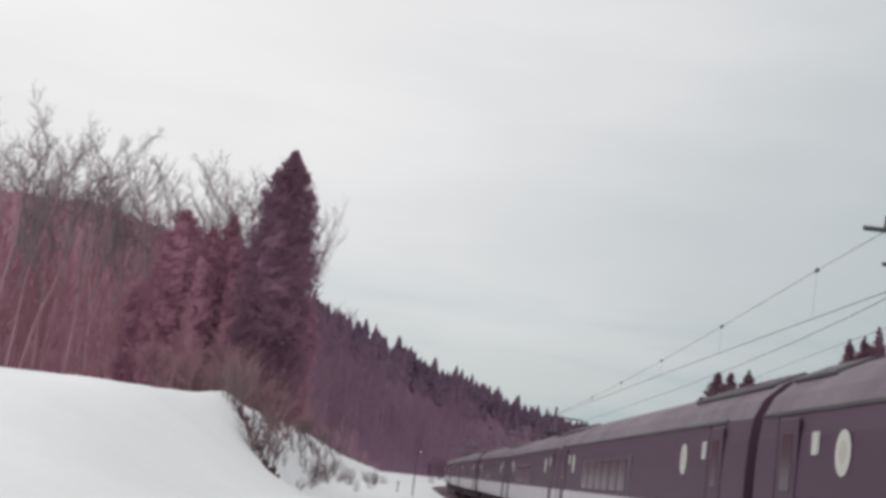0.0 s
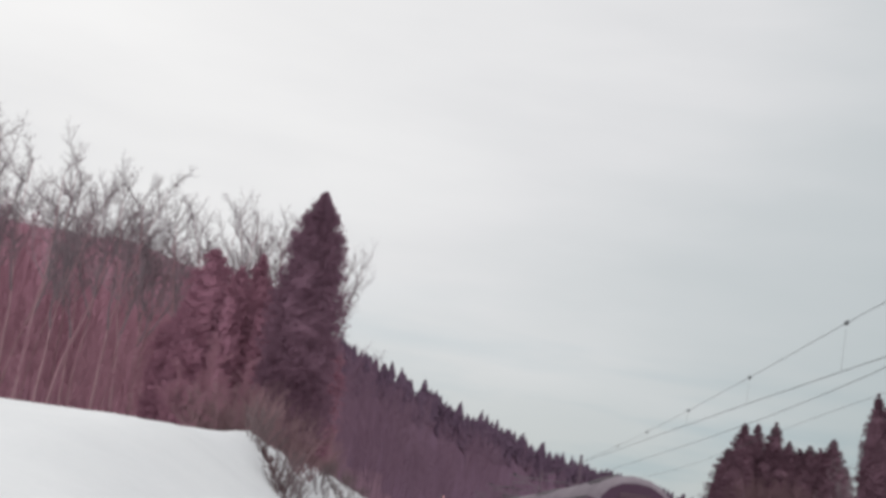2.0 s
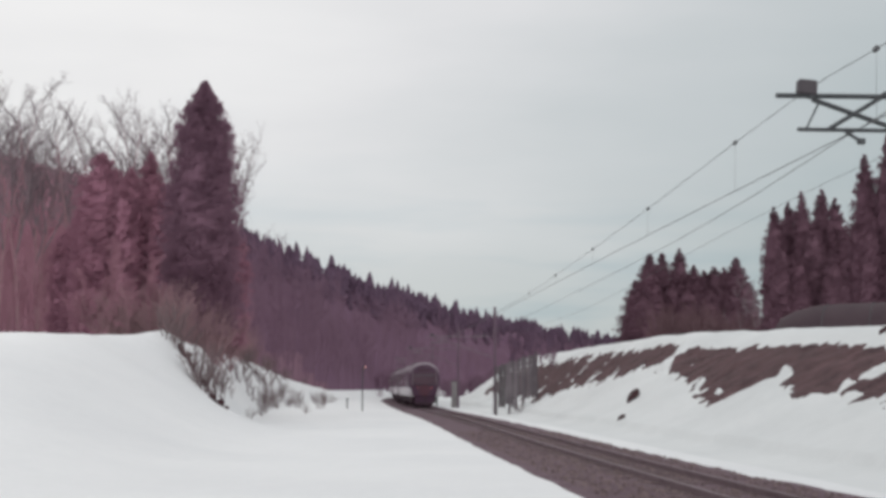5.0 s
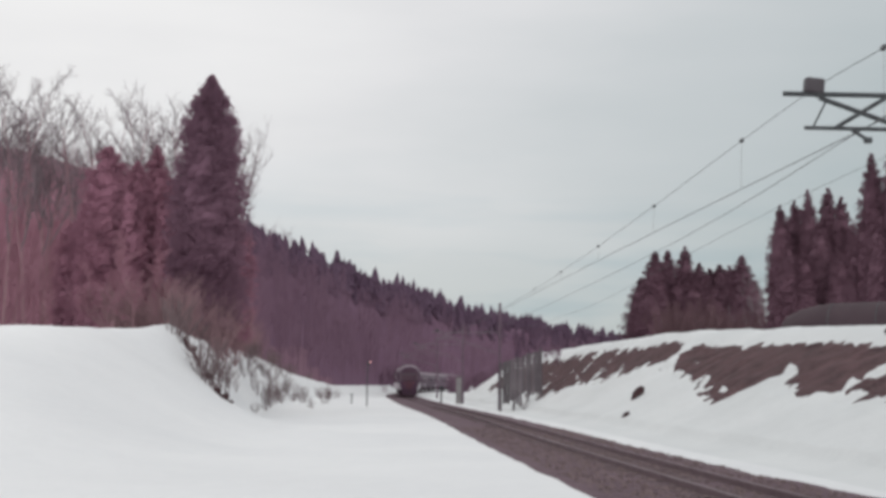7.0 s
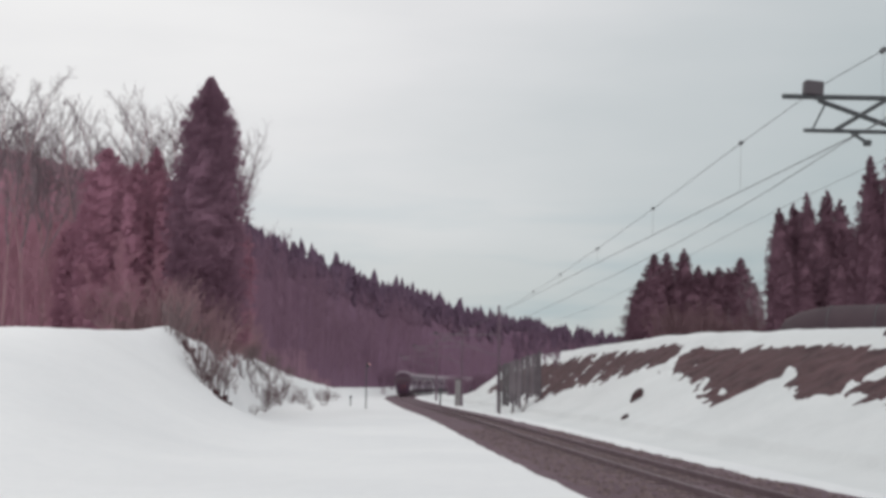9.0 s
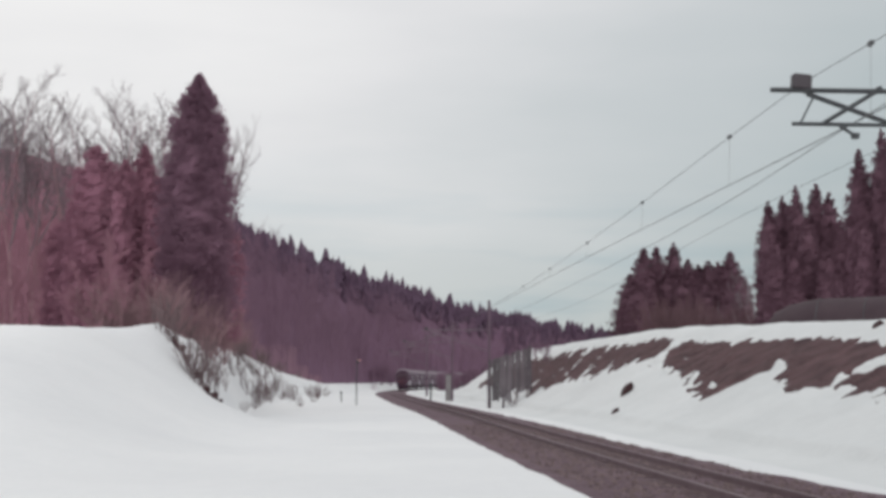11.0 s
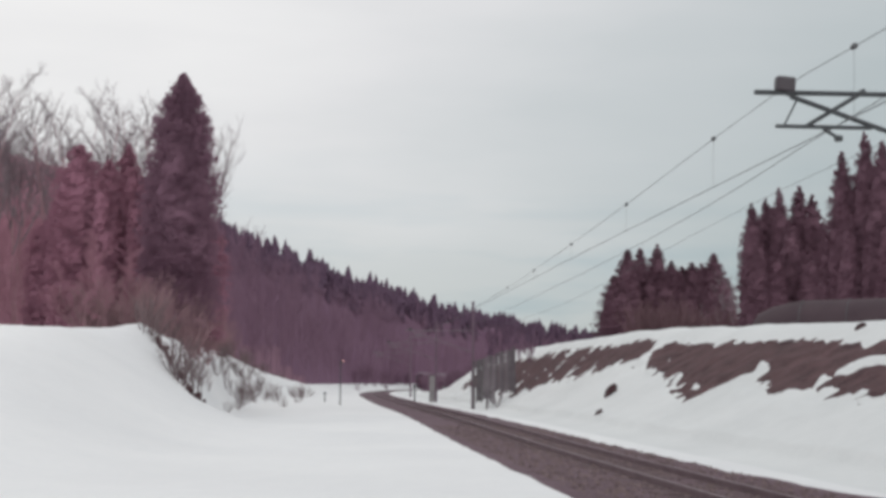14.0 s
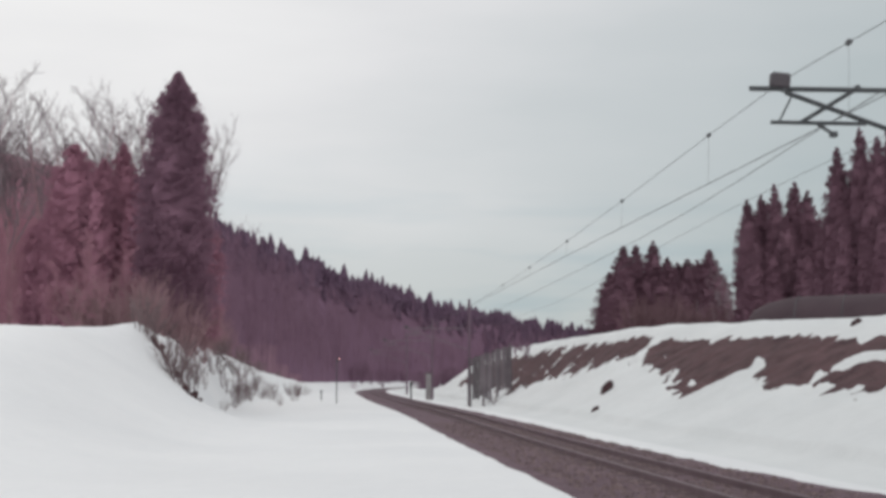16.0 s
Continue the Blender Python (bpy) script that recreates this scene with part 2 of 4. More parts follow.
KX = np.array([19.4, 12.2, 6.8, 4.9, 3.2, 0.15, -2.4, -6.9, -9.9, -11.1, -11.6, -11.3, -10.1, -7.3, 2.0, 15.5, 39.5, 77.5])


def spline_slopes():
    n = len(KY)
    a, r = np.zeros((n, n)), np.zeros(n)
    h, d = np.diff(KY), np.diff(KX) / np.diff(KY)
    a[0, 0] = a[-1, -1] = 1
    r[0], r[-1] = d[0], d[-1]
    for i in range(1, n - 1):
        a[i, i - 1], a[i, i], a[i, i + 1] = 1 / h[i - 1], 2 / h[i - 1] + 2 / h[i], 1 / h[i]
        r[i] = 3 * (d[i - 1] / h[i - 1] + d[i] / h[i])
    return np.linalg.solve(a, r)


KS = spline_slopes()


def xc(y):
    y = min(max(y, KY[0]), KY[-1])
    i = min(int(np.searchsorted(KY, y, "right")) - 1, len(KY) - 2)
    h = KY[i + 1] - KY[i]
    t = (y - KY[i]) / h
    return float((2 * t**3 - 3 * t**2 + 1) * KX[i] + (t**3 - 2 * t**2 + t) * h * KS[i] + (-2 * t**3 + 3 * t**2) * KX[i + 1] + (t**3 - t**2) * h * KS[i + 1])


def heading(y):
    return math.degrees(math.atan2(-(xc(y + 0.5) - xc(y - 0.5)), 1.0))


ARC_Y = np.arange(-140, 760, 1.0)
ARC_S = np.concatenate([[0], np.cumsum(np.hypot(1.0, np.diff([xc(y) for y in ARC_Y])))])
ARC_S -= np.interp(0, ARC_Y, ARC_S)


def y_at(s):
    return float(np.interp(s, ARC_S, ARC_Y))


def nz(x, y, z=0.0, s=1.0):
    return noise.noise((x * s, y * s, z))


# ---------- ground ----------
def crest_z(y):
    z = lerp(3.7, 4.9, sm(35, 95, y))
    return lerp(z, 1.2, sm(150, 320, y))


def bank_left(o, y):
    wide = sm(61.5, 67.5, y)
    a, b = lerp(-9.5, -12.3, wide), lerp(-19.5, -15.9, wide)
    far = sm(135, 225, y)                     # farther on the bank is lower and comes up to the track
    a, b = lerp(a, -4.0, far), lerp(b, -9.5, far)
    top = lerp(4.25, 1.3, sm(118, 215, y)) * sm(6, 65, y)
    return top * sm(-a, -b, -o)


def base_z(x, y):
    """The height of the snow."""
    o = x - xc(y)
    if o > 0:
        far = sm(138, 215, y)                 # beyond the cutting the bank draws back from the track
        a, b = lerp(3.6, 8.5, far), lerp(13.4, 19.0, far)
        z = -0.1 + (crest_z(y) + 0.1) * sm(a, b, o) ** 0.85 if o < b else crest_z(y) + 0.012 * min(o - b, 120)
    else:
        z = -0.08 + bank_left(o, y) + 0.28 * math.exp(-((x + 14.7) / 1.0) ** 2 - ((y - 66.3) / 2.6) ** 2)   # a drift at the lip of the bank
    if y < 8:
        z = lerp(z, 0.0 if o < 0 else z, 1)
    cut = sm(2.2, 1.7, o) * sm(-2.85, -2.35, o)
    rough = 0.07 * nz(x, y, 3, 0.55) + 0.16 * nz(x, y, 7, 0.14) + 0.03 * nz(x, y, 9, 1.4)
    return z * (1 - cut) - 0.75 * cut + rough * sm(0.2, 2.5, abs(o + 0.2) - 2.2)


def axis(*spans):
    out = []
    for a, b, step in spans:
        n = max(1, round((b - a) / step))
        out += [lerp(a, b, i / n) for i in range(n)]
    return out + [spans[-1][1]]


def ground_sheet():
    # the sheet runs along the track: o is the way out from its centre line
    os_ = axis((-2500, -400, 300), (-400, -60, 34), (-60, -22, 2.0), (-22, -3.4, 0.6), (-3.4, -2.0, 0.1), (-2.0, 1.5, 0.9), (1.5, 2.5, 0.1), (2.5, 4.5, 0.35), (4.5, 13.8, 0.16), (13.8, 24, 1.2), (24, 80, 7), (80, 400, 40), (400, 2500, 300))
    ys = axis((-700, -100, 100), (-100, -10, 9), (-10, 14, 1.5), (14, 30, 0.8), (30, 110, 0.3), (110, 180, 1.0), (180, 330, 3), (330, 700, 20), (700, 3000, 230))
    no, verts, faces = len(os_), [], []
    for y in ys:
        xo = xc(y)
        for o in os_:
            far = abs(o) > 60 or y > 700
            wob = 0.22 * nz(0, y, 11, 0.35) + 0.12 * nz(0, y, 5, 1.1)
            oo = o + ((0.35 * wob + 0.07) * sm(-3.4, -2.8, o) if o < -1.9 else wob * sm(2.7, 2.3, o) if o > 1.4 else 0)
            x = xo + oo + (lerp(0.25, -0.28, sm(22, 31, y)) * sm(2.9, 2.3, o) if o > 1.4 else 0)
            z = base_z(xo + o, y)
            if 4.5 < o < 13.6 and 10 < y < 190:
                z += snow_cover(o, y)
            verts.append((x, y, z))
    for j in range(len(ys) - 1):
        for i in range(no - 1):
            a = j * no + i
            faces.append((a, a + 1, a + no + 1, a + no))
    # right of the track the snow colour carries the dimmer light
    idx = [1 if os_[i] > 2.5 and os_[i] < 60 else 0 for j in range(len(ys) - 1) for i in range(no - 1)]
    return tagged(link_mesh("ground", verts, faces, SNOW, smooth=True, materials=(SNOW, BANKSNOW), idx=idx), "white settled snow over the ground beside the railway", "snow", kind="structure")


EARTH_Y = (30, 35, 38, 39, 41, 44.4, 47, 49.5, 51, 52, 54, 58, 61.7, 67.7, 75.9, 77.5, 85, 87.5, 95, 110, 160)
EARTH_LOW = (0.42, 0.41, 0.42, 0.39, 0.43, 0.39, 0.43, 0.56, 0.42, 0.31, 0.32, 0.42, 0.48, 0.52, 0.58, 0.49, 0.46, 0.37, 0.3, 0.27, 0.3)
EARTH_HIGH = (0.69, 0.69, 0.70, 0.70, 0.69, 0.65, 0.69, 0.70, 0.72, 0.72, 0.72, 0.72, 0.72, 0.74, 0.74, 0.74, 0.74, 0.74, 0.72, 0.68, 0.55)


def snow_cover(o, y):
    """How far the snow lies above the earth of the cutting; where it is negative the earth shows."""
    up = (o - 3.6) / 9.8
    drift = y - o * 2.0                      # tongues of snow run aslant down the bank
    n = 0.5 * nz(drift, o * 0.5, 2, 0.4) + 0.45 * nz(drift, o * 0.8, 4, 0.9) + 0.3 * nz(drift, o, 8, 1.9)
    low = float(np.interp(y, EARTH_Y, EARTH_LOW)) - 0.015 + 0.085 * n + 0.10 * n * sm(74, 84, y)
    high = float(np.interp(y, EARTH_Y, EARTH_HIGH)) + 0.012 + 0.014 * sm(70, 55, y) + 0.022 * n + 0.025 * nz(y, 0, 9, 0.3)
    bare = min((up - low) * 7, (high - up) * 10, 1.0)
    bare -= 1.8 * math.exp(-((y - 40.2 + (up - 0.57) * 12) / 1.7) ** 2 - ((up - 0.565) / 0.06) ** 2)           # snow left lying on the earth
    bare -= 1.3 * math.exp(-((y - 72 - (up - 0.6) * 14) / 0.9) ** 2) * sm(0.5, 0.6, up)
    bare -= 1.4 * sm(0.5, 0.68, nz(drift * 0.5, o * 1.4, 21, 0.9))
    bare -= 0.9 * sm(0.15, 0.5, nz(drift * 0.8, o * 0.3, 31, 0.9)) * sm(78, 88, y)
    bare -= 2.0 * sm(134, 146, y)
    return -0.22 * max(-0.8, min(1.0, bare))


def soil_bank():
    os_, ys = axis((4.2, 13.7, 0.3)), axis((8, 120, 0.5), (120, 152, 0.8))
    no, verts, faces = len(os_), [], []
    for y in ys:
        for o in os_:
            x = xc(y) + o
            edge = sm(4.2, 4.8, o) * sm(13.7, 13.2, o)
            verts.append((x, y, base_z(x, y) - 0.5 * (1 - edge) + edge * (-0.5 * sm(140, 150, y) + 0.10 * nz(x, y, 2, 1.3) + 0.08 * nz(x, y, 4, 3.1))))
    for j in range(len(ys) - 1):
        for i in range(no - 1):
            a = j * no + i
            faces.append((a, a + 1, a + no + 1, a + no))
    return tagged(link_mesh("cutting_bank", verts, faces, SOIL, smooth=True), "reddish brown bare earth on the side of the cutting", "earth bank", kind="structure")


ground_sheet()
soil_bank()


def strip(name, lo, hi, z0, z1, material, y0, y1, step, rough=0.0):
    """A solid strip along the track between two offsets."""
    n = round((y1 - y0) / step)
    verts, faces = [], []
    cols = 9 if rough else 2
    for j in range(n + 1):
        y = lerp(y0, y1, j / n)
        c = xc(y)
        row = [(c + lo, z0)] + [(c + lerp(lo, hi, k / (cols - 1)), z1) for k in range(cols)] + [(c + hi, z0)]
        for k, (x, z) in enumerate(row):
            verts.append((x, y, z + (rough * nz(x, y, 1, 1.6) if 0 < k < cols + 1 else 0)))
    w = cols + 2
    for j in range(n):
        for i in range(w - 1):
            a = j * w + i
            faces.append((a, a + 1, a + w + 1, a + w))
    return link_mesh(name, verts, faces, material)


track = thing("railway_track", "single railway track of rusty rails on dark brown ballast", "railway track")
track["kind"] = "structure"
bed = strip("ballast_bed", -3.0, 2.55, -0.8, -0.125, BALLAST, -130, 640, 1.0, 0.04)
bed.parent = track
for side in (-0.56, 0.56):
    r = strip("rail", side - 0.033, side + 0.033, -0.2, -0.004, RAIL, -130, 640, 1.0)
    r.parent = track
    h = strip("rail_head", side - 0.03, side + 0.03, -0.05, 0.0, RAILTOP, -130, 640, 1.0)
    h.parent = r
sleeper_mesh = None
for k in range(150):
    y = 12 + k * 0.62
    if sleeper_mesh is None:
        bm = box((2.1, 0.24, 0.2), None, 0.02)
        first = part("sleeper", bm, SLEEPER, track)
        sleeper_mesh = first.data
        s = first
    else:
        s = new("sleeper", sleeper_mesh)
        s.parent = track
    s.matrix_basis = pose(xc(y), y, -0.212 + random.uniform(-0.012, 0.012), 0, 0, heading(y) + random.uniform(-0.6, 0.6))


def stones():
    rng = random.Random(4)
    verts, faces = [], []
    for _ in range(7000):
        y = 14 + 46 * rng.random() ** 1.6
        o = rng.uniform(-2.35, 1.9)
        if abs(abs(o) - 0.56) < 0.08:
            continue
        s = rng.uniform(0.02, 0.05)
        c = Vector((xc(y) + o, y, -0.118 + 0.04 * nz(xc(y) + o, y, 1, 1.6)))
        k = len(verts)
        for d in ((1, 0, 0), (0, 1, 0), (-1, 0, 0), (0, -1, 0), (0, 0, 0.9)):
            verts.append(c + Vector([q * s * rng.uniform(0.7, 1.3) for q in d]))
        faces += [(k, k + 1, k + 4), (k + 1, k + 2, k + 4), (k + 2, k + 3, k + 4), (k + 3, k, k + 4)]
    return tagged(link_mesh("ballast_stones", verts, faces, STONE), "loose dark brown ballast stones between the rails", "ballast", kind="stuff")


stones()


# ---------- trees ----------
TAPER = ((0, 0.04, 0.14, 0.35, 0.46, 0.8, 1.0), (0.02, 0.20, 0.54, 0.87, 0.99, 1.0, 0.92))
BROAD = ((0, 0.03, 0.054, 0.086, 0.14, 0.2, 0.33, 0.45, 0.7, 1.0), (0.03, 0.13, 0.22, 0.36, 0.53, 0.68, 0.86, 0.95, 1.0, 0.94))


def conifer_crown(rng, h, r, sprays, droop=0.35, bare=0.06, point=1.0, fat=1.0, taper=TAPER):
    """Drooping branches in a narrow cone, each a row of ragged sprays."""
    verts, faces = [], []
    per = 30

    def outline(u):
        v = max(0.0, 1 - u) * 0.5 / point
        return r * float(np.interp(v, *taper))

    for _ in range(sprays // per):
        u = rng.random() ** 1.05
        z0 = h * (bare + (0.985 - bare) * u)
        a = rng.uniform(0, 6.283)
        reach = outline(u) * rng.choice((0.62, 0.74, 0.82, 0.88, 0.95, 1.0, 1.0, 1.08, 1.2)) * (1 + 0.10 * math.sin(2 * a + z0) + 0.22 * nz(a * 1.6, z0 * 0.9, 3)) + 0.03 * r
        rise = rng.uniform(0.05, 0.75)
        for _ in range(per):
            w = rng.random() ** 0.6
            aa = a + rng.gauss(0, 0.16) / (0.3 + w)
            rr = reach * (0.15 + 0.85 * w)
            size = fat * rng.uniform(0.45, 1.15) * (0.15 + 0.07 * (1 - w)) * (0.5 + 0.3 * r * (1.1 - 0.6 * u))
            c = Vector((math.cos(aa) * rr, math.sin(aa) * rr, z0 + rise * rr - droop * 0.55 * rr * w + rng.gauss(0, 0.10) * (0.4 + reach * 0.4)))
            if rr > outline(c.z / h) * rng.uniform(1.0, 1.25) + 0.03:
                continue
            out = Vector((math.cos(aa), math.sin(aa), rng.uniform(-0.7, 1.3))).normalized()
            side = Vector((-math.sin(aa), math.cos(aa), rng.uniform(-0.5, 0.5)))
            up = out.cross(side)
            k = len(verts)
            verts += [c - side * size * 0.4 - out * size * 0.6, c + side * size * 0.4 - out * size * 0.5 + up * size * 0.2, c + out * size * 1.1 + up * rng.uniform(-0.3, 0.3) * size, c + up * size * 0.4, c - up * size * 0.4]
            faces += [(k, k + 1, k + 3), (k + 1, k + 2, k + 3), (k + 2, k, k + 3), (k, k + 2, k + 4), (k + 2, k + 1, k + 4)]
    rings, n = 46, 20                       # the dense inside of the crown
    k = len(verts)
    for i in range(rings + 1):
        u = i / rings
        for j in range(n):
            w = 6.283 * j / n
            rr = 0.70 * outline(u) * (1 + rng.uniform(-0.12, 0.12)) + 0.01
            verts.append(Vector((math.cos(w) * rr, math.sin(w) * rr, h * (bare + (0.96 - bare) * u) + rng.uniform(-0.1, 0.1))))
    for i in range(rings):
        for j in range(n):
            q = k + i * n
            faces.append((q + j, q + (j + 1) % n, q + n + (j + 1) % n, q + n + j))
    return verts, faces


def conifer(seed, h, r, sprays, label, group="", point=1.0, fat=1.0, taper=TAPER, leaf=CEDAR):
    rng = random.Random(seed)
    t = thing("cedar_tree", label, "conifer tree", group)
    part("trunk", tube((0, 0, -0.6), (0, 0, h * 0.97), r * 0.13, 0.02, 8), BARK, t)
    v, f = conifer_crown(rng, h, r, sprays, point=point, fat=fat, taper=taper)
    link_mesh("crown", v, f, leaf, t)
    return t


def bare_skeleton(rng, h, spread=0.5, lean=0.05, fork=0.35):
    """A winding leader, often forked, with rising limbs that end in fans of fine twigs."""
    segs = []

    def line(p, d, length, rad, n, level, wob, lift):
        pts = [(p, d)]
        for i in range(n):
            d = (d + Vector((rng.uniform(-1, 1), rng.uniform(-1, 1), rng.uniform(-1, 1))) * wob + Vector((0, 0, lift))).normalized()
            q = p + d * length / n
            segs.append((p, q, rad * (1 - 0.85 * i / n), rad * (1 - 0.85 * (i + 1) / n), level))
            p = q
            pts.append((p, d))
        return pts

    def turned(d, k):
        w = Vector((rng.uniform(-1, 1), rng.uniform(-1, 1), rng.uniform(-0.4, 0.6))).normalized()
        return (d + w * k).normalized()

    def limb(p, d, length, rad):
        for i, (q, e) in enumerate(line(p, d, length, rad, 6, 2, 0.22, 0.06)[1:]):
            for _ in range(2):
                for j, (w, g) in enumerate(line(q, turned(e, 0.9), length * rng.uniform(0.22, 0.42), rad * 0.4, 3, 3, 0.3, 0.05)[1:]):
                    for _ in range(2):
                        line(w, turned(g, 0.9), length * rng.uniform(0.08, 0.18), rad * 0.2, 1, 3, 0.3, 0.0)

    def leader(p, d, length, rad, first, level):
        pts = line(p, d, length, rad, 12, level, 0.10, 0.05)
        for i, (q, e) in enumerate(pts[1:]):
            u = (i + 1) / 12
            if u >= first:
                for _ in range(rng.choice((1, 1, 2))):
                    limb(q, turned(e, spread * 2.2), length * (0.13 + 0.20 * (1 - u)) * rng.uniform(0.7, 1.3), rad * 0.36)
        return pts

    pts = leader(Vector((0, 0, -0.5)), Vector((rng.uniform(-lean, lean), rng.uniform(-lean, lean), 1)).normalized(), h, h * 0.0068, fork, 0)
    for _ in range(rng.choice((0, 1, 1, 2))):
        q, e = pts[rng.choice((5, 6, 7))]
        leader(q, turned(e, 0.4), h * rng.uniform(0.3, 0.42), h * 0.0042, 0.3, 1)
    return segs


def segs_mesh(segs, thin=0.010):
    verts, faces = [], []
    for a, b, ra, rb, level in segs:
        d = (b - a).normalized()
        s = d.cross(Vector((0.3, 0.9, 0.1))).normalized()
        u = d.cross(s)
        n = 5 if level < 2 else 3
        k = len(verts)
        for c, r in ((a, max(ra, thin)), (b, max(rb, thin * 0.8))):
            for i in range(n):
                w = 6.283 * i / n
                verts.append(c + (s * math.cos(w) + u * math.sin(w)) * r)
        for i in range(n):
            faces.append((k + i, k + (i + 1) % n, k + n + (i + 1) % n, k + n + i))
    return verts, faces


def bare_tree(seed, h, label, group="", spread=0.5, fork=0.35, thin=0.012, twig=TWIG):
    rng = random.Random(seed)
    segs = bare_skeleton(rng, h, spread, fork=fork)
    top = max(s[1].z for s in segs)
    k = h / top
    segs = [(a * k, b * k, ra, rb, l) for a, b, ra, rb, l in segs]
    t = thing("bare_tree", label, "bare tree", group)
    v, f = segs_mesh([s for s in segs if s[4] == 0])
    link_mesh("trunk", v, f, BARK, t)
    v, f = segs_mesh([s for s in segs if s[4] > 0], thin)
    link_mesh("crown", v, f, twig, t)
    return t


# --- hills: one slope that runs round from the left to far ahead
HB = [-0.75, -0.45, -0.32, -0.26, -0.16, -0.116, -0.075, -0.038, 0.0, 0.035, 0.072, 0.109, 0.17, 0.35, 0.6]      # bearing
HT = [0.176, 0.181, 0.170, 0.153, 0.115, 0.099, 0.082, 0.070, 0.057, 0.050, 0.0435, 0.037, 0.028, 0.03, 0.03]   # height over distance at the tree tops
HD = [150, 160, 175, 190, 270, 330, 410, 480, 570, 680, 780, 840, 900, 940, 980]             # the ridge's distance
HF = [98, 98, 100, 104, 150, 205, 275, 345, 430, 545, 660, 720, 760, 780, 800]                 # the foot's distance
HH = [1, 1, 1, 1, 5.5, 6, 7, 7.5, 7.5, 7, 7, 7, 7, 7, 7]                                     # the trees on the ridge


def hill_point(b, u):
    d0, d1 = np.interp(b, HB, HF), np.interp(b, HB, HD)
    top = np.interp(b, HB, HT) * d1 + 1.75 - np.interp(b, HB, HH)
    d = lerp(d0, d1, u)
    z0 = np.interp(b, HB, [3.6, 3.6, 3.6, 3.6, 2.6, 1.4, 0.6, 0.3, 0.3, 0.6, 1.5, 2, 3, 4, 4])
    z = lerp(z0 - 0.6, top, (0.55 * u + 0.45 * sm(0, 1, u))) if u <= 1 else top - (u - 1) * d1 * 0.25
    z += (nz(b * 30, u * 5, 3) * 1.6 + nz(b * 80, u * 13, 5) * 0.6) * min(1, u * 4) * (0.5 if u > 0.9 else 1)
    return Vector((b * d, d, z))


def hillside():
    bs, us = axis((-0.75, 0.6, 0.009)), axis((0, 1, 0.05), (1, 2.2, 0.3))
    n = len(us)
    verts = [hill_point(b, u) for b in bs for u in us]
    faces = [(i * n + j, (i + 1) * n + j, (i + 1) * n + j + 1, i * n + j + 1) for i in range(len(bs) - 1) for j in range(n - 1)]
    # painted flare: 1 full on the left, 2 its fading edge, 0 none
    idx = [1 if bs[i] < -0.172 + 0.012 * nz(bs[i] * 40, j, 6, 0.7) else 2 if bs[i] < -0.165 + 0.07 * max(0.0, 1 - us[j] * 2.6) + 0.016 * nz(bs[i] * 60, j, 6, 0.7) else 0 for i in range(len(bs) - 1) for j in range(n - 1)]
    return tagged(link_mesh("hillside", verts, faces, HILL, smooth=True, materials=(HILL, FLAREHILL, FLAREEDGE), idx=idx), "mauve brown wooded hillside in winter", "hillside", kind="structure")


hillside()


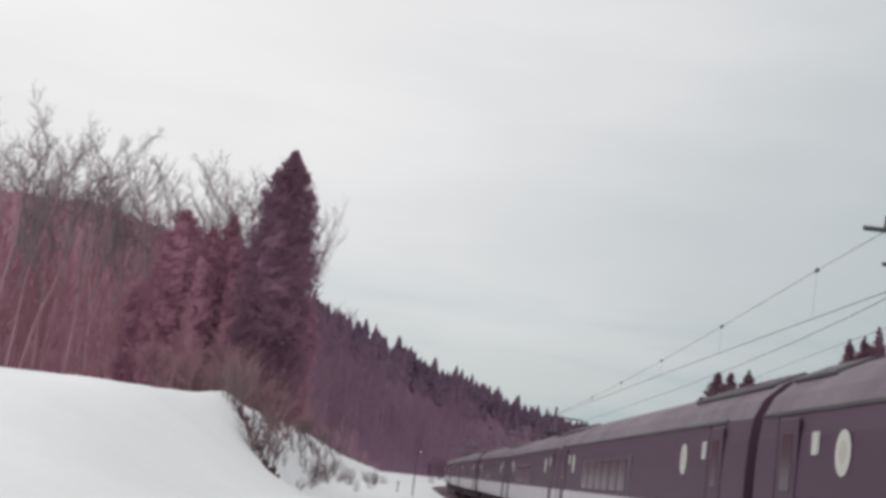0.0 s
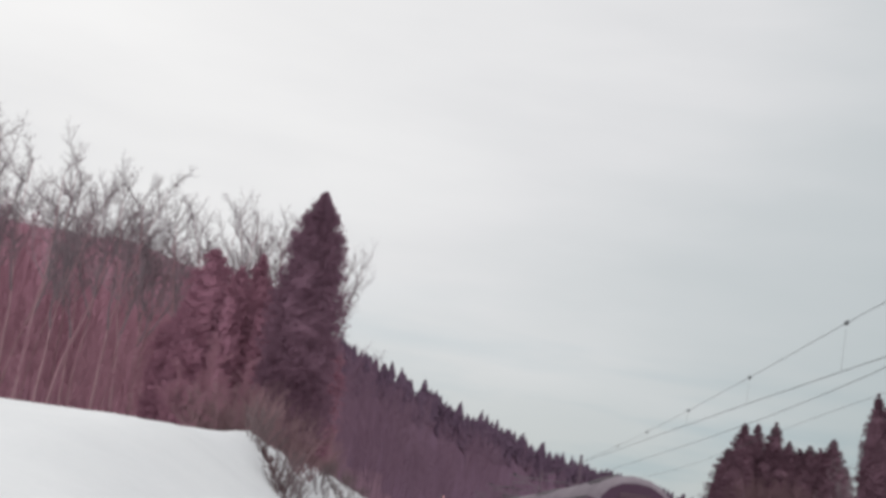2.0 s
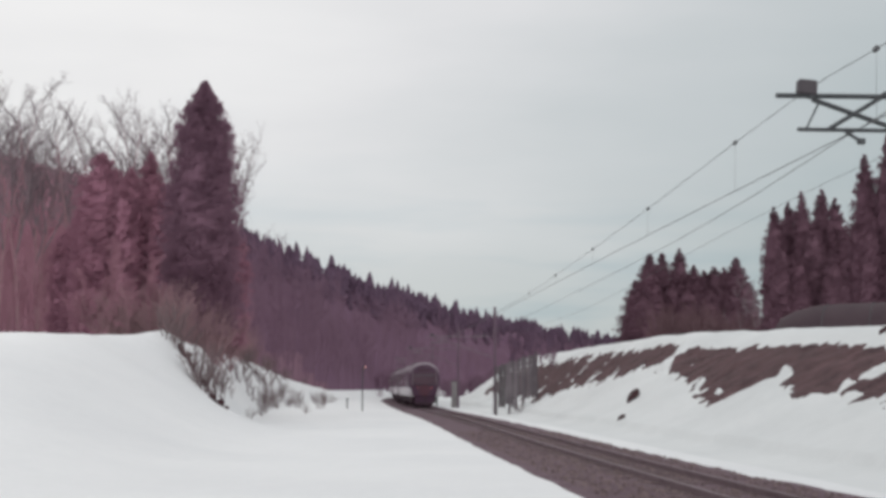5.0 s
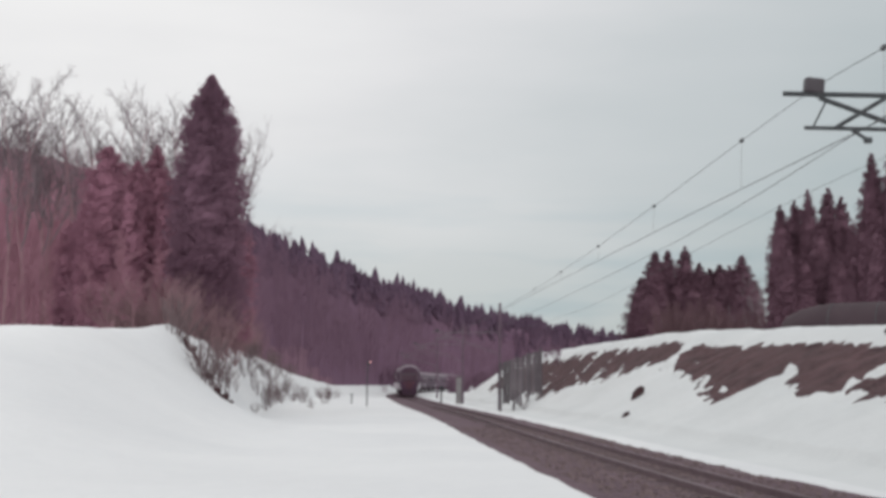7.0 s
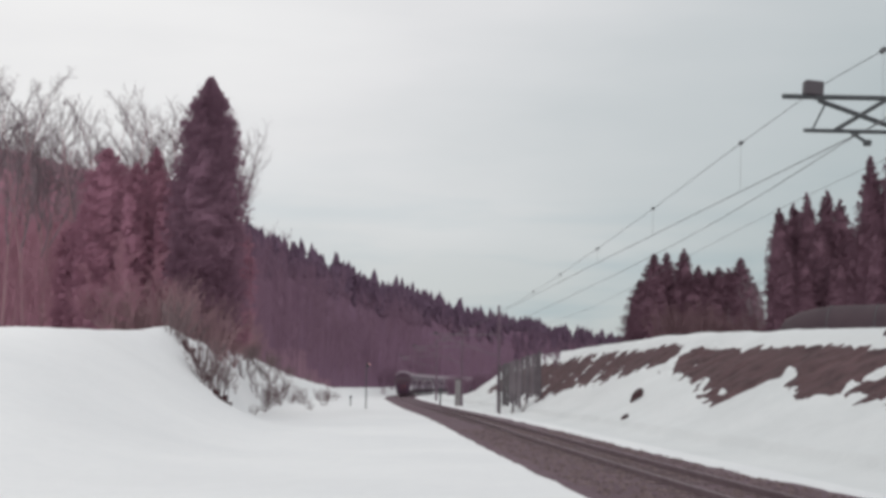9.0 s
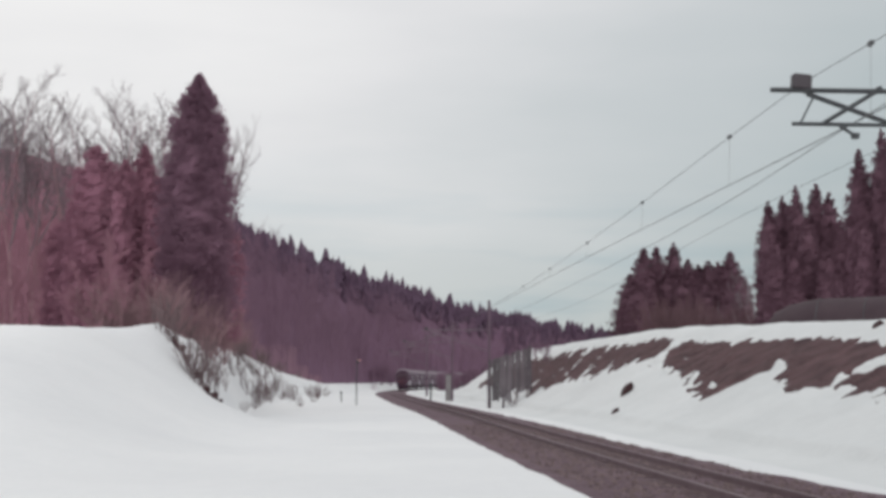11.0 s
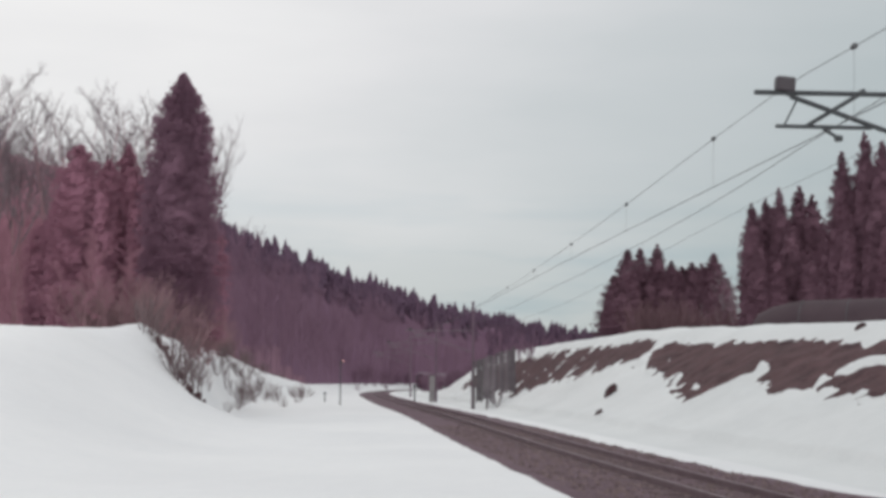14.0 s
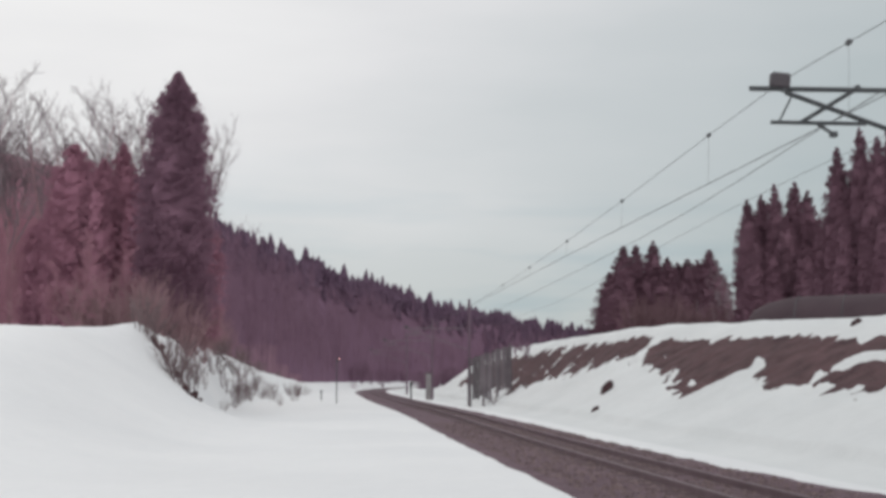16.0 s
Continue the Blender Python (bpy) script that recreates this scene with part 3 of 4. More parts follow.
def far_woods():
    rng = random.Random(11)
    cv, cf = [], []

    def small_conifer(p, h, r):
        layers = 7
        for i in range(layers):
            z0 = p.z + h * (0.05 + 0.9 * i / layers) - 0.06 * h
            z1 = p.z + h * min(1.0, 0.05 + 0.9 * (i + 1.9) / layers)
            rr = r * (1 - i / layers) ** 0.75 * rng.uniform(0.75, 1.15)
            k, n = len(cv), 8
            turn = rng.uniform(0, 6)
            cx, cy = p.x + rng.uniform(-.08, .08) * r, p.y + rng.uniform(-.08, .08) * r
            for q in range(n):
                w = turn + 6.283 * q / n
                e = rr * (rng.uniform(0.55, 1.2))
                cv.append((cx + math.cos(w) * e, cy + math.sin(w) * e, z0 - rng.uniform(0, 0.08) * h))
            cv.append((cx, cy, z1))
            cf.extend((k + q, k + (q + 1) % n, k + n) for q in range(n))

    def small_bare(p, h, tv, tf):
        def stick(a, b, ra):
            k = len(tv)
            for c, r in ((a, ra), (b, ra * 0.4)):
                for w in (0, 2.1, 4.2):
                    tv.append((c.x + math.cos(w) * r, c.y + math.sin(w) * r, c.z))
            tf.extend(((k, k + 1, k + 4, k + 3), (k + 1, k + 2, k + 5, k + 4), (k + 2, k, k + 3, k + 5)))
        top = p + Vector((rng.uniform(-1, 1), rng.uniform(-1, 1), h))
        stick(p, top, 0.007 * h)
        for _ in range(16):
            a = p.lerp(top, rng.uniform(0.3, 0.95))
            d = Vector((rng.uniform(-1, 1), rng.uniform(-1, 1), rng.uniform(0.6, 1.8))).normalized() * h * rng.uniform(0.12, 0.34)
            stick(a, a + d, 0.0032 * h)
            for _ in range(3):
                e = a + d * rng.uniform(0.3, 0.9)
                stick(e, e + Vector((rng.uniform(-1, 1), rng.uniform(-1, 1), rng.uniform(0.3, 1.5))).normalized() * h * 0.11, 0.0022 * h)

    # the ridge's own row of conifers
    b = -0.165
    while b < 0.2:
        d = float(np.interp(b, HB, HD))
        for _ in range(2):
            p = hill_point(b + rng.uniform(-1, 1) * 0.002, rng.uniform(0.93, 1.0))
            h = float(np.interp(b, HB, HH)) * rng.choice((0.68, 0.75, 0.8, 0.84, 0.9, 0.98, 1.15))
            small_conifer(p, h * 1.05 + 0.5, h * rng.uniform(0.36, 0.5))
        b += rng.choice((0.7, 0.9, 1.2, 1.6, 2.8)) / d
    for _ in range(1900):
        b = rng.uniform(-0.2, 0.3)
        u = rng.random()
        if b < -0.1 and u < 0.25:
            continue
        if b < 0.03 and u < 0.72:
            continue
        h = float(np.interp(b, HB, HH)) * rng.uniform(0.7, 1.05)
        small_conifer(hill_point(b, u * 0.95), h, h * rng.uniform(0.26, 0.38))
    red_v, red_f, mauve_v, mauve_f = [], [], [], []
    for _ in range(900):
        b = rng.uniform(-0.6, -0.16)
        small_bare(hill_point(b, rng.uniform(0.0, 0.62)), rng.uniform(4.5, 8), red_v, red_f)
    for _ in range(950):
        b, u = rng.uniform(-0.16, 0.12), rng.uniform(0.0, 0.6)
        small_bare(hill_point(b, u), rng.uniform(6, 11), mauve_v, mauve_f)
    tagged(link_mesh("far_conifers", cv, cf, FARWOOD), "dark conifers along the ridge of the hill", "woods", kind="stuff")
    tagged(link_mesh("far_bare_woods", mauve_v, mauve_f, FARTWIG), "leafless mauve woods on the far hillside", "woods", kind="stuff")
    tagged(link_mesh("bare_woods", red_v, red_f, FLARETWIG), "leafless woods on the near hillside, tinted red by flare", "woods", kind="stuff")


far_woods()


def ground_z(x, y):
    return base_z(x, y)


def spot(b, d, sink=0.1, turn=0.0):
    """A place at a bearing and a distance ahead, on the snow."""
    x = b * d
    return pose(x, d, ground_z(x, d) - sink, 0, 0, turn)


# tall cedar on the bank, and its lower neighbours
main = conifer(1, 16.3, 2.35, 56000, "tall dense dark cedar standing on the snowy bank", "cedars on the bank", 0.5, 0.72, BROAD)
main.matrix_basis = spot(-0.1945, 82)
for seed, b, d, h, r in ((2, -0.2685, 86, 12.5, 1.05), (3, -0.2335, 88, 13.0, 0.66), (4, -0.280, 91, 9.6, 1.0), (5, -0.216, 91, 11.0, 1.2), (6, -0.178, 95, 9.0, 1.2), (7, -0.249, 89, 10.6, 1.0), (8, -0.2245, 93, 10.8, 1.1), (9, -0.291, 94, 8.6, 1.0), (10, -0.2415, 93, 10.2, 1.1), (11, -0.2575, 94, 10.6, 1.1), (12, -0.272, 95, 10.4, 1.0), (13, -0.2475, 84.5, 11.3, 0.8), (14, -0.2235, 84.5, 10.4, 0.8)):
    c = conifer(seed, h, r * (1.85 if seed == 2 else 1.5), 15000, "lower flare-tinted cedar beside the tall one on the bank", "cedars on the bank", 0.3, 0.85, BROAD, FLARECEDAR)
    c.matrix_basis = spot(b, d, 0.1, seed * 40)

kinds = [bare_tree(20 + i, 17.0, "tall leafless grey-brown tree above the bank", "bare trees", spread=0.38, fork=0.55, thin=0.0055) for i in range(5)]
rng = random.Random(6)
for i in range(38):
    b = -0.50 + i * 0.0080 + rng.uniform(-0.004, 0.004)
    d = rng.uniform(93, 110)
    top = np.interp(b, [-0.5, -0.46, -0.42, -0.40, -0.36, -0.30, -0.21], [0.272, 0.276, 0.258, 0.24, 0.24, 0.222, 0.22]) * rng.uniform(0.9, 1.0)
    h = top * d + 1.75 - 4.0
    k = kinds[i % 5]
    m = spot(b, d, 0.1, rng.uniform(0, 360))
    t = k if i < 5 else copy_thing(k, m)
    t.matrix_basis = m @ Matrix.Scale(h / 17.0, 4)
wide_tree = bare_tree(33, 17.0, "spreading leafless tree beside the tall cedar", "bare trees", spread=0.75, fork=0.22, thin=0.006)
for i, (b, d, h) in enumerate(((-0.182, 96, 16.8), (-0.175, 100, 10.4), (-0.184, 104, 17.0), (-0.179, 98, 14.2), (-0.173, 103, 8.4), (-0.181, 95, 15.4), (-0.175, 97, 9.4), (-0.178, 99, 12.4))):
    m = spot(b, d, 0.1, 131 * i)
    t = copy_thing(wide_tree, m) if i else wide_tree
    t.matrix_basis = m @ Matrix.Diagonal((h / 38, h / 38, h / 17.0, 1))
young = [bare_tree(40 + i, 6.0, "small pale leafless tree at the edge of the snow", "young bare trees", spread=0.5, fork=0.25, thin=0.012, twig=FLARETWIG) for i in range(3)]
for i, (b, d, h) in enumerate(((-0.261, 72, 5.6), (-0.246, 74, 5.0), (-0.283, 74, 4.2), (-0.31, 73, 4.6), (-0.335, 76, 5.2), (-0.232, 76, 5.0), (-0.36, 74, 4.5), (-0.40, 75, 5.0), (-0.215, 82, 5.0), (-0.205, 92, 5.5), (-0.194, 102, 6.0), (-0.19, 112, 5.5))):
    m = spot(b, d, 0.1, 77 * i)
    t = young[i] if i < 3 else copy_thing(young[i % 3], m)
    t.matrix_basis = m @ Matrix.Scale(h / 6.0, 4)


def shrub(seed, h, stems, spread, label, thin=0.012, material=SHRUBM):
    rng = random.Random(seed)
    segs = []
    for _ in range(stems):
        p = Vector((rng.uniform(-0.3, 0.3), rng.uniform(-0.3, 0.3), -0.2))
        d = Vector((rng.uniform(-1, 1) * spread, rng.uniform(-1, 1) * spread, 1)).normalized()
        r = rng.uniform(0.018, 0.035)
        n = 5
        for i in range(n):
            d = (d + Vector((rng.uniform(-1, 1), rng.uniform(-1, 1), rng.uniform(-0.3, 0.5))) * 0.22).normalized()
            q = p + d * h / n * rng.uniform(0.7, 1.1)
            segs.append((p, q, r * (1 - i / 7), r * (1 - (i + 1) / 7), 1 if i < 2 else 2))
            if i > 0:
                for _ in range(2):
                    e = (d + Vector((rng.uniform(-1, 1), rng.uniform(-1, 1), rng.uniform(0, 0.8))) * 0.8).normalized()
                    segs.append((q, q + e * h * rng.uniform(0.12, 0.3), r * 0.4, r * 0.2, 3))
            p = q
    v, f = segs_mesh(segs, thin)
    return tagged(link_mesh("shrub", v, f, material), label, "shrub", "shrubs on the bank")


shrubs = [shrub(60 + i, 1.9, 9, 0.45, "leafless brown shrub poking out of the snowy bank", 0.015) for i in range(4)]
rng = random.Random(9)
made = 0
for y0, y1, count, h0, h1 in ((64.8, 67.5, 11, 0.9, 2.0), (72, 78, 9, 0.7, 1.4), (84, 98, 10, 0.7, 1.6), (100, 160, 42, 0.8, 1.8), (160, 220, 14, 0.6, 1.3)):
    for i in range(count):
        y = rng.uniform(y0, y1)
        o = rng.uniform(-16.2, -12.4) if rng.random() < 0.85 or y < 70 else rng.uniform(-12, -8.5)
        x = xc(y) + o
        m = pose(x, y, ground_z(x, y) - 0.05, rng.uniform(-14, 14), rng.uniform(0, 22), rng.uniform(0, 360)) @ Matrix.Scale(rng.uniform(h0, h1) / 1.9, 4)
        s = shrubs[made] if made < 4 else copy_thing(shrubs[made % 4], m)
        s.matrix_basis = m
        made += 1

thicket = [shrub(70 + i, 3.0, 12, 0.4, "tan leafless thicket at the foot of the cedars", 0.012, THICKET) for i in range(3)]
for k in range(84):
    d = rng.uniform(74, 132)
    b = (xc(d) - rng.uniform(15.0, 21.0)) / d
    m = spot(b, d, 0.05, rng.uniform(0, 360)) @ Matrix.Scale(rng.uniform(0.6, 1.3), 4)
    s = thicket[k] if k < 3 else copy_thing(thicket[k % 3], m)
    s.matrix_basis = m

# more thicket, added so its tan stands for the flare over the cedar's foot
for k in range(46):
    d = rng.uniform(75, 88)
    b = (xc(d) - rng.uniform(14.6, 20.5)) / d
    m = spot(b, d, 0.05, rng.uniform(0, 360)) @ Matrix.Diagonal((1.2, 1.2, rng.uniform(0.5, 1.15), 1))
    copy_thing(thicket[k % 3], m).matrix_basis = m

rng = random.Random(17)
for k in range(11):
    u = k / 10
    y = lerp(66.8, 64.5, u) + rng.uniform(-0.3, 0.3)
    x = lerp(-13.9, -10.9, u) + rng.uniform(-0.6, 0.5)
    bm = bmesh.new()
    bmesh.ops.create_icosphere(bm, subdivisions=2, radius=1)
    for v in bm.verts:
        v.co *= 1 + 0.35 * noise.noise(v.co * 1.6 + Vector((k * 3.1, 0, 0)))
    c = part("earth_clod", bm, SOIL, None, "", True)
    c.matrix_world = pose(x, y, ground_z(x, y) - 0.05, rng.uniform(-30, 30), rng.uniform(10, 40), rng.uniform(0, 360)) @ Matrix.Diagonal((rng.uniform(0.12, 0.42), rng.uniform(0.12, 0.3), rng.uniform(0.12, 0.45), 1))
    tagged(c, "dark clod of bare earth under the shrubs", "earth", "clods on the bank")

# right-hand plantations
kinds_r = [conifer(80 + i, 14.0, 2.0, 11000, "dark cedar in the plantation above the cutting", "plantation cedars", 0.62, 0.8, TAPER, PLANTED) for i in range(4)]
rng = random.Random(13)
i = 0
for b, top, d in ((0.121, 0.078, 190), (0.131, 0.097, 195), (0.140, 0.098, 198), (0.1525, 0.1015, 200), (0.146, 0.08, 196), (0.163, 0.089, 198), (0.170, 0.085, 200), (0.177, 0.088, 200), (0.184, 0.087, 202), (0.193, 0.0945, 196), (0.199, 0.08, 192), (0.126, 0.07, 185), (0.158, 0.075, 190), (0.174, 0.07, 186), (0.188, 0.07, 186),
                  (0.2215, 0.132, 150), (0.232, 0.135, 152), (0.2415, 0.143, 150), (0.249, 0.120, 148), (0.256, 0.145, 152), (0.2655, 0.138, 150), (0.273, 0.118, 148), (0.226, 0.105, 146), (0.237, 0.1, 146), (0.262, 0.1, 146),
                  (0.288, 0.170, 130), (0.280, 0.12, 132), (0.300, 0.15, 130), (0.305, 0.185, 128), (0.317, 0.178, 126), (0.328, 0.19, 126), (0.34, 0.185, 126), (0.311, 0.14, 124), (0.352, 0.19, 126), (0.293, 0.125, 126), (0.323, 0.13, 122)):
    m = spot(b, d, 0.1, rng.uniform(0, 360))
    h = top * d + 1.75 - m.translation.z
    t = kinds_r[i] if i < 4 else copy_thing(kinds_r[i % 4], m)
    w = rng.uniform(0.85, 1.15)
    if d > 180:
        w *= 1.35
    t.matrix_basis = m @ Matrix.Diagonal((w, w, h / 14.0, 1))
    i += 1
for b, d, h in ((0.208, 190, 13), (0.203, 186, 11), (0.213, 184, 12), (0.272, 160, 14), (0.165, 175, 6), (0.18, 172, 6), (0.15, 172, 6), (0.14, 172, 6), (0.19, 172, 7), (0.2, 168, 6.5), (0.21, 168, 6.5)):
    m = spot(b, d, 0.1, 900 * b)
    t = copy_thing(kinds[int(b * 1000) % 5], m)
    t.matrix_basis = m @ Matrix.Scale(h / 17.0, 4)


scrub = [shrub(90 + i, 3.0, 14, 0.4, "brown leafless scrub before the plantation", 0.016, SCRUB) for i in range(3)]
for k in range(30):
    b, d = rng.uniform(0.138, 0.212), rng.uniform(150, 176)
    m = spot(b, d, 0.1, rng.uniform(0, 360)) @ Matrix.Diagonal((1.6, 1.6, rng.uniform(1.2, 2.1), 1))
    t = scrub[k] if k < 3 else copy_thing(scrub[k % 3], m)
    t.matrix_basis = m


def netting_tunnel():
    t = thing("netting_tunnel", "low tunnel of dark grey netting on hoops behind the cutting", "greenhouse tunnel")
    verts, faces = [], []
    n, L, R = 12, 26, 2.3
    for i in range(L + 1):
        y = i / L * 26
        r = R * math.sqrt(max(0.0, 1 - max(0, (4 - y) / 4) ** 2)) if y < 4 else R * (1 + 0.006 * y)
        for k in range(n + 1):
            w = math.pi * k / n
            verts.append((y - 4, -math.cos(w) * max(r, 0.05) * 1.2, math.sin(w) * max(r, 0.05)))
    for i in range(L):
        for k in range(n):
            a = i * (n + 1) + k
            faces.append((a, a + 1, a + n + 2, a + n + 1))
    link_mesh("cover", verts, faces, NET, t, smooth=True)
    for y in range(0, 22, 3):
        bm = bmesh.new()
        r = R * (1 + 0.006 * (y + 4)) + 0.02
        for k in range(n):
            w0, w1 = math.pi * k / n, math.pi * (k + 1) / n
            add_tube(bm, (y, -math.cos(w0) * r * 1.2, math.sin(w0) * r), (y, -math.cos(w1) * r * 1.2, math.sin(w1) * r), 0.025, n=4)
        part("hoop", bm, GALV, t)
    return t


x, y = 0.226 * 92, 92
netting_tunnel().matrix_basis = pose(x + 3, y, ground_z(x, y) - 0.1, 0, 0, -24)


# ---------- beside the line ----------
def rock(name, x, y, size, label, seed=0):
    rng = random.Random(seed)
    bm = bmesh.new()
    bmesh.ops.create_icosphere(bm, subdivisions=2, radius=1)
    for v in bm.verts:
        v.co *= 1 + 0.25 * noise.noise(v.co * 1.3 + Vector((seed, 0, 0)))
    ob = part(name, bm, SOIL, None, "", True)
    ob.matrix_world = pose(x, y, ground_z(x, y) + 0.45 * size[2], 0, 30, 12) @ Matrix.Diagonal((*size, 1))
    return tagged(ob, label, "rock", "rocks on the bank")


def on_bank(b, o):
    """Where the bearing b meets the offset o from the track."""
    y = 60.0
    for _ in range(40):
        y += ((xc(y) + o) - b * y) / (b + 0.09) * 0.8
    return b * y, y


for k, (b, o, size, lab) in enumerate(((0.118, 6.4, (0.26, 0.22, 0.5), "dark stone half sunk in the snowy bank"), (0.109, 4.9, (0.17, 0.16, 0.3), "small dark stone in the snow"), (0.2985, 11.4, (0.18, 0.2, 0.28), "dark stump on the snowy crest"), (0.298, 6.9, (0.12, 0.14, 0.1), "small dark stone in the snow"))):
    x, y = on_bank(b, o)
    rock("stone", x, y, size, lab, k)

fence = thing("snow_fence", "tall weathered board snow fence running up the bank", "fence")
rng = random.Random(3)


def fence_at(o):
    """Foot and top of the fence where it stands the way o from the track."""
    y = 96.2 + 0.1 * (o - 3.7)
    x = xc(y) + o - 0.55
    return x, y, ground_z(x, y), lerp(3.15, 4.15, (o - 3.7) / 2.9)


fo = 3.95
while fo < 6.65:
    near = fo < 5.1
    w = rng.uniform(0.12, 0.22)
    x, y, z0, top = fence_at(fo + w / 2)
    top *= rng.uniform(0.97, 1.015)
    low = max(z0 - 0.05, rng.uniform(0.15, 0.75) if near else rng.uniform(0.95, 1.3))
    part("board", box((w, 0.04, top - low), pose(x, y, (top + low) / 2, 0, rng.uniform(-0.8, 0.8), rng.uniform(-4, 4))), CONCRETE if fo < 4.3 else BOARD, fence)
    fo += w + rng.choice((0.006, 0.01, 0.012, 0.015, 0.05))
for o in (3.8, 4.75, 5.7, 6.65):
    x, y, z0, top = fence_at(o)
    part("post", box((0.16, 0.14, top - z0 + 0.6), pose(x, y + 0.1, (top + z0) / 2 - 0.25, 0, rng.uniform(-1, 1), 0), 0.01), CONCRETE if o < 4 else BOARD, fence)
for h in (0.35, 0.8):
    (xa, ya, za, ta), (xb, yb, zb, tb) = fence_at(3.8), fence_at(6.65)
    part("rail_bar", tube((xa, ya + 0.05, ta * h + 0.3), (xb, yb + 0.05, tb * h + 0.3), 0.05, n=6), BOARD, fence)
for k in range(2):
    y = 92.5 + rng.uniform(-1, 1.0)
    x = xc(y) + 4.6 + 0.9 * k + rng.uniform(-0.2, 0.3)
    m = pose(x, y, ground_z(x, y), 0, 18, rng.uniform(0, 360)) @ Matrix.Scale(rng.uniform(0.3, 0.45), 4)
    copy_thing(shrubs[k % 4], m).matrix_basis = m
brush = [shrub(75 + i, 3.0, 15, 0.36, "leafless mauve brush on the crest of the bank", 0.014, FARTWIG) for i in range(3)]
for k in range(26):
    y = rng.uniform(112, 150)
    x = xc(y) + rng.uniform(9.5, 13.0)
    m = pose(x, y, ground_z(x, y), 0, 6, rng.uniform(0, 360)) @ Matrix.Scale(rng.uniform(0.2, 0.4), 4)
    t = brush[k] if k < 3 else copy_thing(brush[k % 3], m)
    t.matrix_basis = m


def far_brush():
    """The brush on both sides of the line beyond the bend."""
    verts, faces = [], []
    for count, y0, y1, o0, o1, h0, h1 in ((70, 300, 400, -26, -4.5, 0.7, 1.5), (70, 256, 300, 7.0, 19.0, 0.8, 1.35)):
        for k in range(count):
            y = rng.uniform(y0, y1)
            x = xc(y) + rng.uniform(o0, o1)
            m = pose(x, y, ground_z(x, y), 0, 6, rng.uniform(0, 360)) @ Matrix.Scale(rng.uniform(h0, h1), 4)
            me, n = brush[k % 3].data, len(verts)
            verts += [m @ v.co for v in me.vertices]
            faces += [tuple(n + i for i in f.vertices) for f in me.polygons]
    return tagged(link_mesh("far_brush", verts, faces, FARTWIG), "leafless mauve brush beside the line beyond the bend", "brush", kind="stuff")


far_brush()


# overhead line masts: a post to the right of the track and a truss bracket over it
def mast(y, label, steel=GALV, height=7.4):
    t = thing("catenary_mast", label, "catenary mast", "overhead line masts")
    px = 3.3
    part("pole", tube((px, 0, -1.0), (px, 0, height), 0.12, 0.09, 12), POLE, t)
    r = 0.032
    top, low = 5.317, 4.90
    part("top_tube", tube((-1.5, 0, top), (px, 0, top + 0.02), r, n=8), steel, t)
    part("lower_tube", tube((-1.24, 0, low), (-0.03, 0, low), r * 0.8, n=8), steel, t)
    part("brace", tube((-1.05, 0, top - 0.04), (px, 0, low - 1.10), r, n=8), steel, t)
    part("brace", tube((-0.85, 0, low + 0.01), (-0.14, 0, top + 0.02), r * 0.85, n=8), steel, t)
    part("strut", tube((-0.975, 0, top - 0.1), (-1.14, 0, low), r * 0.4, n=6), steel, t)
    arm = part("steady_arm", tube((-0.645, 0, low - 0.02), (-0.46, 0.0, low - 0.13), r * 0.7, n=6), steel, t)
    part("clamp", box((0.09, 0.08, 0.07), pose(-0.45, 0, low - 0.14), 0.01), steel, arm)
    part("bolt", tube((-0.14, -0.05, top + 0.03), (-0.14, 0.05, top + 0.03), 0.035, n=8), steel, t)
    ins = part("insulator", tube((-1.06, 0, top - 0.03), (-1.06, 0, top + 0.08), 0.05, n=10), steel, t)
    part("weight_box", box((0.24, 0.13, 0.185), pose(-1.115, 0, top + 0.105, 0, 5, 0), 0.02), GEAR, ins)
    t.matrix_basis = pose(xc(y), y, 0, 0, 0, heading(y))
    return t


MAST_Y = (16.9, 57.0, 97.0, 128.0, 170.0)
masts = [mast(MAST_Y[0], "grey catenary mast with a truss bracket over the track")]
masts.append(mast(MAST_Y[2], "galvanised catenary mast in lit steel colour beside the snow fence", LITSTEEL))
for y in MAST_Y[3:]:
    copy_thing(masts[1], pose(xc(y), y, 0, 0, 0, heading(y)))


def wire(name, points, r, label):
    cu = bpy.data.curves.new(name, "CURVE")
    cu.dimensions, cu.bevel_depth, cu.bevel_resolution = "3D", r, 1
    s = cu.splines.new("POLY")
    s.points.add(len(points) - 1)
    for p, q in zip(s.points, points):
        p.co = (*q, 1)
    cu.materials.append(WIRE)
    return tagged(new(name, cu), label, "overhead wire", "overhead wires")


def along(y0, y1, step, f):
    n = round((y1 - y0) / step)
    return [f(lerp(y0, y1, i / n)) for i in range(n + 1)]


def mess(y):
    return (xc(y) - 0.45, y, float(np.interp(y, (-20, 0, 10, 15.2, 18.5, 22.3, 28.8, 35.8, 44, 52.6, 70, 110, 260), (5.3, 5.45, 5.62, 5.755, 5.83, 5.716, 5.485, 5.29, 5.13, 5.06, 5.02, 5.02, 5.05))))


def second(y):
    return (xc(y) + float(np.interp(y, (-20, 10, 18, 22.4, 26, 31, 39.5, 54, 80, 260), (-2.4, -0.9, -0.38, -0.03, 0.2, 0.444, 0.70, 0.91, 1.05, 1.1))), y, 4.93)


def feeder(y):
    return (xc(y) + 2.9, y, 5.92 - 0.95 * sm(22, 62, y) if y > 17 else 5.92)


